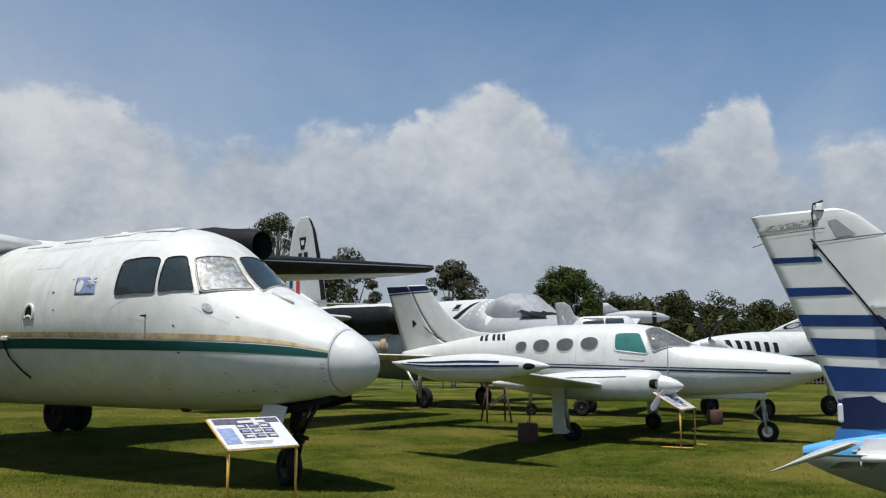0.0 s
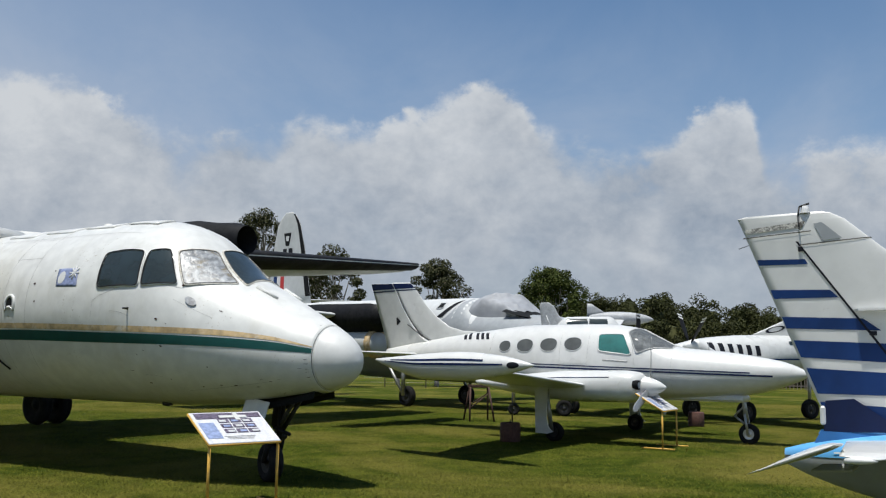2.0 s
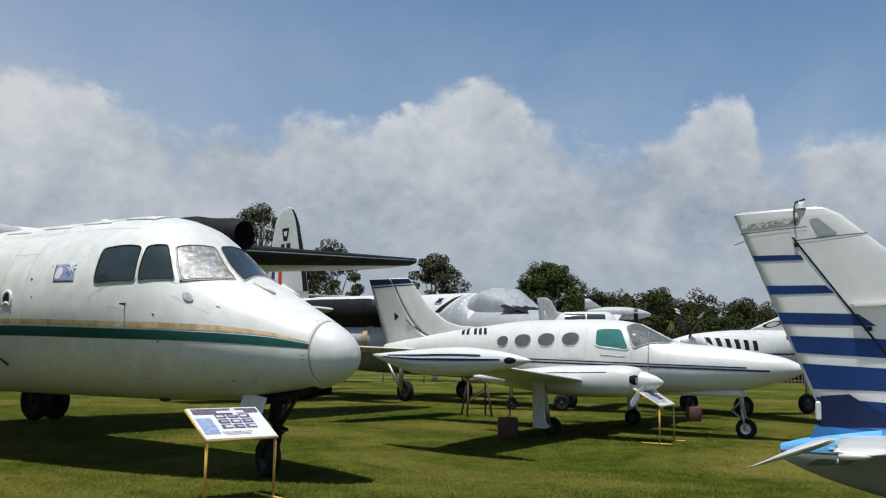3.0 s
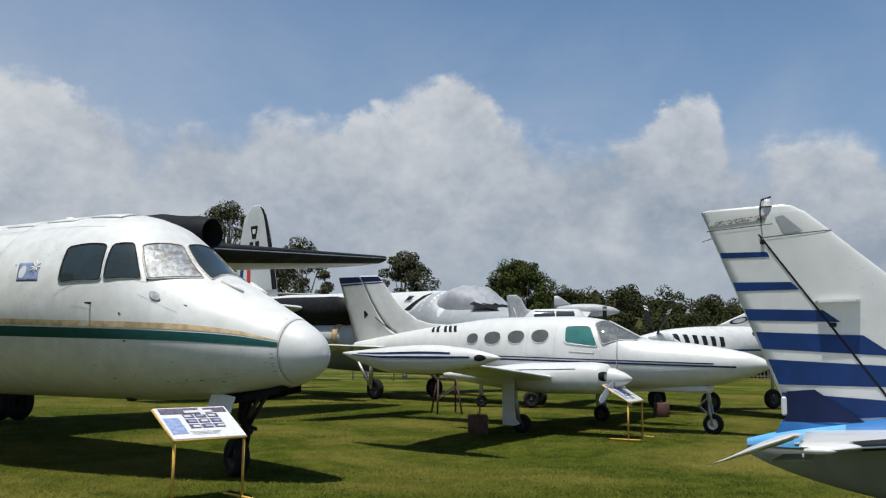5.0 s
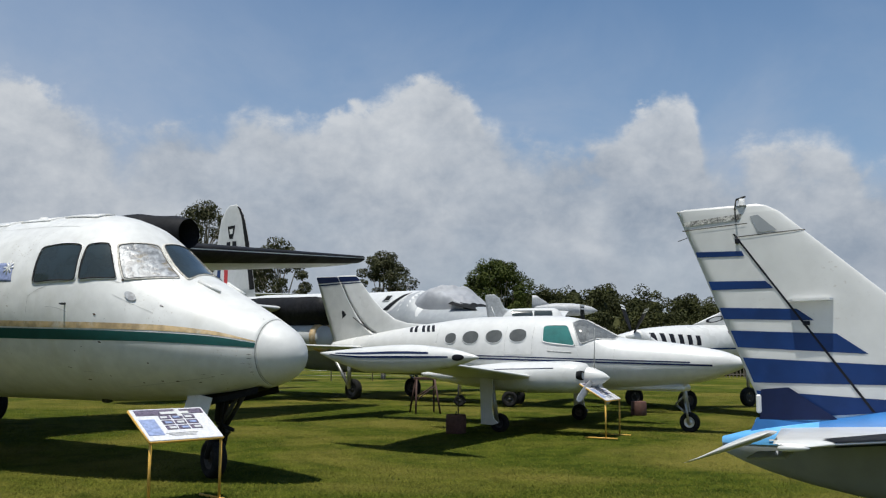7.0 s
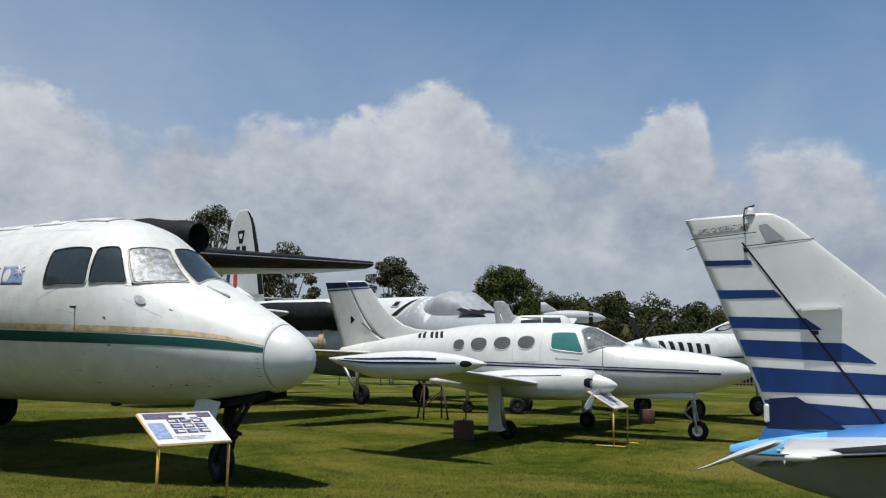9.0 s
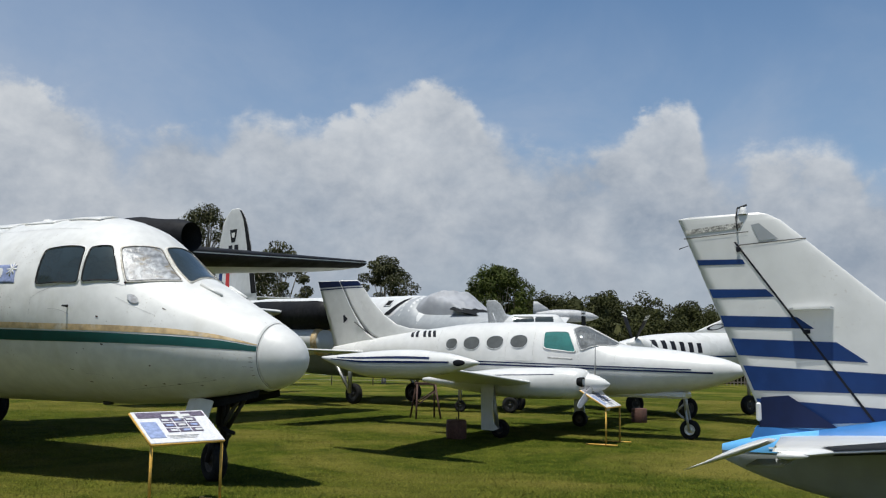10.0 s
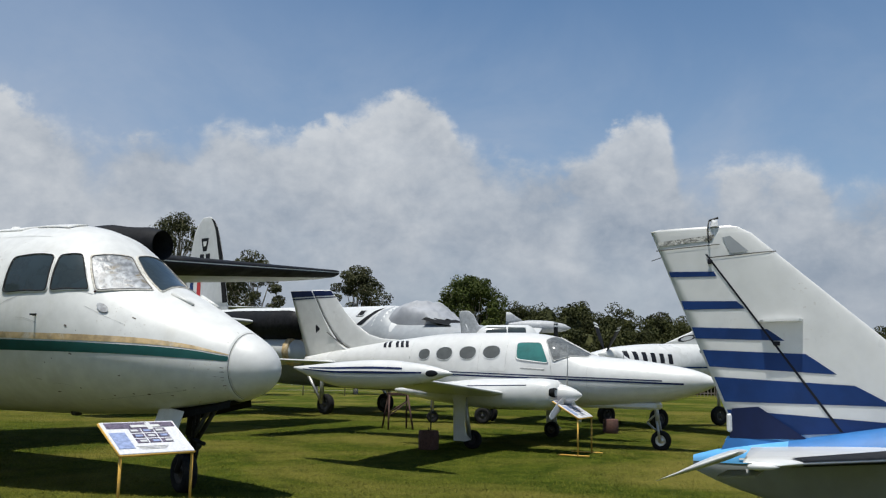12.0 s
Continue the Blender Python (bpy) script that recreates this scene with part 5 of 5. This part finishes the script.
# ---- small pod-tipped airplane between them ----
def podded():
    top = thing("podded_airplane", "pale light airplane with a glazed cabin, stubby fin and wing pod", "airplane", pose(8.23, 26.93, 0.198, 0, 0, -8) @ Matrix.Scale(0.88, 4))
    b = Loft([(2.45, 2.1, 0.1, 0.1, 0.1, 2), (2.5, 2.12, 0.42, 0.4, 0.45, 2), (2.75, 2.2, 0.66, 0.70, 0.72, 2.6), (3.15, 2.25, 0.66, 1.05, 0.75, 3), (4.6, 2.25, 0.6, 1.02, 0.7, 3), (5.1, 2.15, 0.55, 0.70, 0.6, 2.5), (6.2, 2.0, 0.45, 0.5, 0.5, 2.2), (8.4, 2.05, 0.12, 0.15, 0.15, 2)])
    part("fuselage", b.skin(50, 36), WHITE_DULL, top)
    for k in (0, 1):
        for s0, s1 in ((3.24, 3.86), (3.90, 4.60)):
            w = part("cabin_window", grid(lambda u, v: b.at_height(s0 + (s1 - s0) * u, 2.84 + 0.34 * v, k, 0.010), 6, 4), GLASS_DARK, top, "dark cabin glazing")
            run = [b.at_height(q, z, k, 0.012) for q, z in ((s0, 2.84), (s1, 2.84), (s1, 3.18), (s0, 3.18))]
            part("window_frame", join(*[tube(run[q], run[(q + 1) % 4], 0.022, n=6) for q in range(4)]), WHITE_DULL, w)
    f = Wing([((-4.1, 0, 2.72), (-5.42, 0, 2.5), 0.08), ((-4.45, 0, 2.95), (-5.43, 0, 2.85), 0.08), ((-4.66, 0, 3.09), (-5.46, 0, 3.05), 0.07), ((-4.87, 0, 3.33), (-5.49, 0, 3.30), 0.06), ((-5.03, 0, 3.64), (-5.53, 0, 3.64), 0.05), ((-5.2, 0, 3.77), (-5.48, 0, 3.76), 0.03)], (0, 1, 0))
    part("tail_fin", f.solid(10, 20), GREY_PALE, top, "stubby pale grey fin with rivet rows")
    for side in (1, -1):
        span, rise = (4.55, 1.0) if side > 0 else (1.2, 0.06)                  # one outer wing is off
        w = Wing([((-3.2, 0, 2.42), (-4.7, 0, 2.42), 0.10), ((-2.3, side * span, 2.42 + rise), (-3.3, side * span, 2.42 + rise), 0.06)], (0, 0, 1))
        wing = part("wing", w.solid(12, 8), WHITE_DULL, top)
        if side > 0:
            t = Loft([(1.18, 3.44, 0.03, 0.03, 0.03, 2), (1.45, 3.46, 0.15, 0.15, 0.15, 2), (2.2, 3.49, 0.25, 0.24, 0.25, 2), (2.85, 3.52, 0.24, 0.21, 0.24, 2), (3.65, 3.54, 0.06, 0.06, 0.06, 2)], 4.69)
            k = part("wing_pod", t.skin(24, 20), GREY_PALE, wing, "pale grey wing pod")
            g = Wing([((-3.0, 4.69, 3.66), (-3.75, 4.69, 3.52), 0.04), ((-3.58, 4.69, 4.05), (-3.74, 4.69, 4.05), 0.012)], (0, 1, 0))
            part("pod_fin", g.solid(8, 3), GREY_PALE, k)
        part("gear_leg", tube((-4.7, side * 0.3, 1.7), (-4.7, side * 0.3, 0.2), 0.05), METAL, top)
        wheel(top, (-4.7, side * 0.3, 0.19), 0.27, 0.17, "main_wheel", rim=DARK_METAL)
    part("gear_leg", tube((-6.4, 0, 1.7), (-6.4, 0, 0.2), 0.05), METAL, top)
    wheel(top, (-6.4, 0, 0.12), 0.2, 0.13, "tail_wheel", rim=DARK_METAL)
    return top


podded()


# ---- turboprop with registration bars, seen past the twin's nose ----
def turboprop():
    top = thing("turboprop_airplane", "white twin-propeller airplane with black propellers and lettering", "airplane", pose(6.70, 26.0, 0, 0, 0, 200))
    b = Loft([(0.0, 1.95, 0.1, 0.1, 0.1, 2), (0.4, 1.95, 0.35, 0.3, 0.35, 2), (1.6, 1.98, 0.55, 0.52, 0.52, 2.2), (3.0, 2.0, 0.58, 0.60, 0.55, 2.3), (5.0, 2.1, 0.5, 0.52, 0.5, 2.2), (8.5, 2.2, 0.12, 0.15, 0.18, 2)])
    part("fuselage", b.skin(50, 36), WHITE_GLOSS, top)
    for k in (0, 1):
        part("navy_line", grid(lambda u, v: b.at_height(0.6 + 7.4 * u, 1.80 + 0.16 * u + 0.05 * v, k, 0.005), 30, 1), NAVY, top)
        for i in range(6):
            s0 = 1.28 + 0.312 * i
            part("lettering_bar", grid(lambda u, v: b.at_height(s0 + 0.16 * u + 0.03 * v, 2.34 - 0.013 * i - 0.29 * v, k, 0.005), 2, 4), BLACK_MARK, top, "black bar of painted lettering")
        pts = oval(4.25, 32 if k == 0 else 148, 0.1, 7, sq=4)
        part("rear_window", b.blob(pts, 0.008), GLASS_DARK, top)
    f = Wing([((-3.1, 0, 2.58), (-8.2, 0, 2.2), 0.08), ((-4.6, 0, 3.15), (-8.4, 0, 3.0), 0.08), ((-6.9, 0, 4.3), (-8.6, 0, 4.3), 0.05)], (0, 1, 0))
    fin = part("tail_fin", f.solid(12, 8), WHITE_GLOSS, top, "white fin with a ring emblem")
    for k in (1, -1):
        def ring(u, v, k=k):
            a = 2 * math.pi * u
            r = 0.09 + 0.04 * v
            w = 0.21 + r * math.sin(a) * 0.75
            return f.pt(0.07 + r * math.cos(a) * 0.42, w, k, 0.012)
        part("ring_emblem", grid(ring, 20, 1), BLACK_MARK, fin, "black ring emblem")
    for side in (1, -1):
        w = Wing([((-1.3, 0, 1.42), (-3.6, 0, 1.42), 0.14), ((-1.9, side * 6.2, 1.58), (-3.1, side * 6.2, 1.58), 0.07)], (0, 0, 1))
        wing = part("wing", w.solid(12, 6), WHITE_GLOSS, top)
        e = Loft([(0.2, 2.2, 0.2, 0.2, 0.2, 2), (0.35, 2.15, 0.22, 0.20, 0.28, 2.2), (0.7, 2.0, 0.22, 0.16, 0.34, 2.2), (1.5, 1.7, 0.1, 0.1, 0.1, 2)], side * 1.25)
        n = part("engine_nacelle", e.skin(20, 24), WHITE_GLOSS, wing)
        part("spinner", lathe([(0.0, 0.2), (0.18, 0.15), (0.36, 0.03), (0.38, 0.0)], (-0.2, side * 1.25, 2.2), (1, 0, 0)), WHITE_GLOSS, n)
        part("air_intake", lathe([(0.0, 0.09), (-0.15, 0.07), (-0.15, 0.0)], (-0.36, side * 1.25 - 0.3, 2.2), (1, 0, 0)), DARK_INSIDE, n)
        for a in ((48, 117, 270) if side > 0 else (90, 210, 330)):
            d = Vector((0, math.cos(radians(a)), math.sin(radians(a))))
            o, c = Vector((-0.06, side * 1.25, 2.2)), Vector((0.92, 0.39 * d.z, -0.39 * d.y)).normalized()
            bl = Wing([(o + d * 0.12 + c * 0.05, o + d * 0.12 - c * 0.05, 0.03), (o + d * 0.55 + c * 0.13, o + d * 0.55 - c * 0.12, 0.02), (o + d * 1.0 + c * 0.11, o + d * 1.0 - c * 0.10, 0.012)], c.cross(d))
            k = part("propeller_blade", bl.solid(6, 6), BLACK_PAINT, n, "black propeller blade")
            for q0, q1 in ((0.84, 0.90), (0.94, 1.0)):
                part("tip_band", join(*[grid(lambda u, v, m=m: bl.pt(u, q0 + (q1 - q0) * v, m, 0.006), 6, 1) for m in (1, -1)]), WHITE_RADOME, k, "white tip band")
        part("gear_leg", tube((-1.9, side * 1.25, 1.6), (-1.9, side * 1.25, 0.4), 0.05), METAL, top)
        wheel(top, (-1.9, side * 1.25, RISE + 0.29), 0.3, 0.2, "main_wheel", rim=DARK_METAL)
    part("gear_leg", tube((-5.3, 0, 1.8), (-5.3, 0, 0.25), 0.05), METAL, top)
    wheel(top, (-5.3, 0, RISE + 0.29), 0.3, 0.2, "tail_wheel", rim=DARK_METAL)
    return top


turboprop()


# ---- far fence ----
def fence(x0, x1, y0, y1, label):
    top = thing("fence", label, "fence", pose(x0, y0, RISE, 0, 0, math.degrees(math.atan2(y1 - y0, x1 - x0))), "boundary fence")
    n = math.hypot(x1 - x0, y1 - y0)
    post = make_mesh("post", *block((0.1, 0.1, 1.2), (0, 0, 0.6)))
    slat = make_mesh("slat", *block((0.07, 0.03, 0.95), (0, 0, 0.55), None, 0.0))
    for i in range(int(n / 2.4) + 1):
        part("post", post, FENCE_WOOD, top, at=Matrix.Translation((i * 2.4, 0, 0)))
    for z in (0.3, 0.9):
        part("rail", block((n, 0.05, 0.08), (n / 2, 0.05, z)), FENCE_WOOD, top)
    for i in range(int(n / 0.28)):
        part("slat", slat, FENCE_WOOD, top, at=Matrix.Translation((0.14 + i * 0.28, -0.05, 0)))


fence(17.0, 45.0, 62.0, 66.0, "weathered picket fence along the field edge, darkened for tree shade")


def chain_fence(x0, x1, y):
    top = thing("wire_fence", "low wire fence with thin posts at the field edge", "fence", pose(x0, y, RISE))
    post = make_mesh("post", *tube((0, 0, 0), (0, 0, 1.15), 0.035, n=6))
    for i in range(int((x1 - x0) / 2.5) + 1):
        part("post", post, FENCE_WOOD, top, at=Matrix.Translation((i * 2.5, 0, 0)))
    for z in (0.3, 0.6, 0.9, 1.1):
        part("wire", tube((0, 0, z), (x1 - x0, 0, z), 0.012, n=4), METAL, top)


chain_fence(-30, 14, 56.0)


# ---- trees ----
def leaf_material(name, dark, light):
    m = bpy.data.materials.new(name)
    m.use_nodes = True
    t = m.node_tree
    b = t.nodes["Principled BSDF"]
    g = t.nodes.new("ShaderNodeNewGeometry").outputs["Random Per Island"]
    p = t.nodes.new("ShaderNodeTexCoord").outputs["Object"]
    c = mixc(t, g, dark, light)
    c = mixc(t, ramp(t, noise_tex(t, p, 0.35, 3.0), 0.4, 0.65, 0.0, 0.5), c, tuple(v * 0.45 for v in dark))
    t.links.new(c, b.inputs["Base Color"])
    b.inputs["Roughness"].default_value = 0.6
    b.inputs["Specular IOR Level"].default_value = 0.08
    return m


LEAF_GUM = leaf_material("gum_leaves", (0.034, 0.038, 0.016), (0.105, 0.105, 0.052))
LEAF_DENSE = leaf_material("dense_leaves", (0.030, 0.046, 0.010), (0.098, 0.115, 0.028))
LEAF_WOOD = leaf_material("woodland_leaves", (0.026, 0.031, 0.010), (0.075, 0.078, 0.026))


def leaves(rng, centres, radii, per, size, flat=0.75):
    """Single leaf blades scattered over clumps, lying mostly along each clump's outside."""
    c = np.repeat(np.array(centres), per, axis=0)
    r = np.repeat(np.array(radii), per)
    n = len(c)
    d = rng.normal(size=(n, 3))
    d /= np.linalg.norm(d, axis=1)[:, None]
    p = c + d * (r * (0.45 + 0.62 * rng.random(n) ** 0.45))[:, None] * (1, 1, flat)
    out = d + 0.75 * rng.normal(size=(n, 3)) + (0, 0, 0.25)
    out /= np.linalg.norm(out, axis=1)[:, None]
    a = np.cross(out, rng.normal(size=(n, 3)))
    a /= np.linalg.norm(a, axis=1)[:, None]
    b = np.cross(out, a)
    s = size * (0.6 + 0.8 * rng.random(n))[:, None]
    v = np.stack([p - a * s, p + b * s * 0.5, p + a * s, p - b * s * 0.5], 1).reshape(-1, 3)
    return v.tolist(), np.arange(n * 4).reshape(-1, 4).tolist()


def tree(x, y, height, spread, seed, mat, label, clumps=46, per=90, size=0.15, bare=0.45, upright=0.6):
    rng = np.random.default_rng(seed)
    top = thing("tree", label, "tree", pose(x, y, lawn(x, y)))
    wood, tips = [], []
    trunk = [Vector((0, 0, -0.1))]
    for k in range(1, 6):
        trunk.append(Vector((rng.normal(0, 0.12), rng.normal(0, 0.12), height * bare * k / 5)))
    for k in range(5):
        r = height * 0.02
        wood.append(tube(trunk[k], trunk[k + 1], r * (1 - 0.1 * k), r * (1 - 0.1 * (k + 1)), 8))
    base = trunk[-1]
    for k in range(clumps):
        a, q = rng.random() * 2 * math.pi, math.sqrt(rng.random())
        h = rng.random() ** 0.7
        env = math.sin(math.pi * (0.18 + 0.78 * h)) ** 0.6
        p = Vector((math.cos(a) * q * spread * env, math.sin(a) * q * spread * env, height * bare + (height * (1 - bare)) * (0.02 + 0.94 * h)))
        tips.append(p)
        if k % 2 == 0:
            start = base.lerp(Vector((0, 0, p.z)), 0.35 * rng.random())
            mid = start.lerp(p, 0.5) + Vector((rng.normal(0, 0.15), rng.normal(0, 0.15), upright * 0.3))
            wood += [tube(start, mid, height * 0.008, height * 0.005, 6), tube(mid, p, height * 0.005, height * 0.002, 5)]
    part("trunk", join(*wood), BARK, top, "pale bark trunk and limbs")
    v, f = leaves(rng, [tuple(p) for p in tips], [spread * (0.15 + 0.17 * rng.random()) for _ in tips], int(per * 2.6), size * 0.55)
    me = bpy.data.meshes.new("crown")
    me.from_pydata(v, [], f)
    part("crown", me, mat, top, "uneven crown of small leaves")


tree(-11.2, 60, 11.5, 2.3, 3, LEAF_GUM, "tall gum tree with sparse clumped grey-green foliage", 44, 80, 0.14, 0.5)
tree(-5.7, 55, 8.6, 1.9, 5, LEAF_GUM, "gum tree with thin pale trunks behind the airplanes", 44, 80, 0.14, 0.35)
tree(-8.2, 58, 7.6, 1.8, 8, LEAF_GUM, "small gum tree with open foliage", 36, 80, 0.14, 0.3)
tree(0.7, 60, 8.3, 2.0, 11, LEAF_GUM, "gum tree with dense clumped foliage", 52, 100, 0.14, 0.35)
tree(-1.9, 62, 7.0, 1.5, 12, LEAF_GUM, "slender young gum tree", 30, 80, 0.13, 0.35)
tree(8.0, 58, 7.6, 2.5, 14, LEAF_DENSE, "round dense dark green broadleaf tree", 90, 130, 0.13, 0.3)
tree(12.3, 64, 6.1, 2.2, 17, LEAF_WOOD, "bushy olive-green tree at the wood's edge", 60, 110, 0.14, 0.2)


def woods():
    """The dark wood along the far side of the field: rounded crowns, row behind row."""
    rng = np.random.default_rng(23)
    skyline = pchip([8, 12, 19, 24, 30, 48, 90], [6.8, 7.7, 9.2, 8.2, 7.5, 6.7, 6.6])
    centres, radii = [], []
    cores = []
    for row in range(3):
        for i in range(44):
            x = 9.0 + 1.75 * i + rng.normal(0, 0.5)
            y = 74 + 5 * row + rng.normal(0, 1.0)
            tall = skyline(x * 80 / y) * y / 80 * (0.76 + 0.10 * row + rng.normal(0, 0.03))
            wide = 1.7 + 0.7 * rng.random()
            cores.append(grid(lambda u, v: Vector((x, y + 0.4, tall * 0.42)) + (0.82 + 0.10 * noise.noise((x + 3 * u, y + 4 * math.sin(6.28 * v), 2 * u)))
                              * Vector((wide * math.sin(math.pi * u) * math.cos(2 * math.pi * v), wide * math.sin(math.pi * u) * math.sin(2 * math.pi * v), tall * 0.52 * math.cos(math.pi * u))), 8, 10, closed=True))
            for k in range(20):
                q, h = 2 * math.pi * rng.random(), rng.random()
                reach = wide * math.sqrt(max(0.0, 1 - (2 * h - 0.9) ** 2 / 1.3)) * (0.7 + 0.3 * rng.random())
                centres.append((x + reach * math.cos(q), y - abs(reach * math.sin(q)), tall * (0.12 + 0.80 * h)))
                radii.append(0.55 + 0.4 * rng.random())
    v, f = leaves(rng, centres, radii, 190, 0.11, 0.8)
    v2, f2, _ = join(*cores)
    f += [tuple(i + len(v) for i in face) for face in f2]
    v += [tuple(p) for p in v2]
    me = bpy.data.meshes.new("woods")
    me.from_pydata(v, [], f)
    me.materials.append(LEAF_WOOD)
    tagged(new("woods", me), "dark evergreen wood behind the airfield", "trees", kind="stuff")


woods()
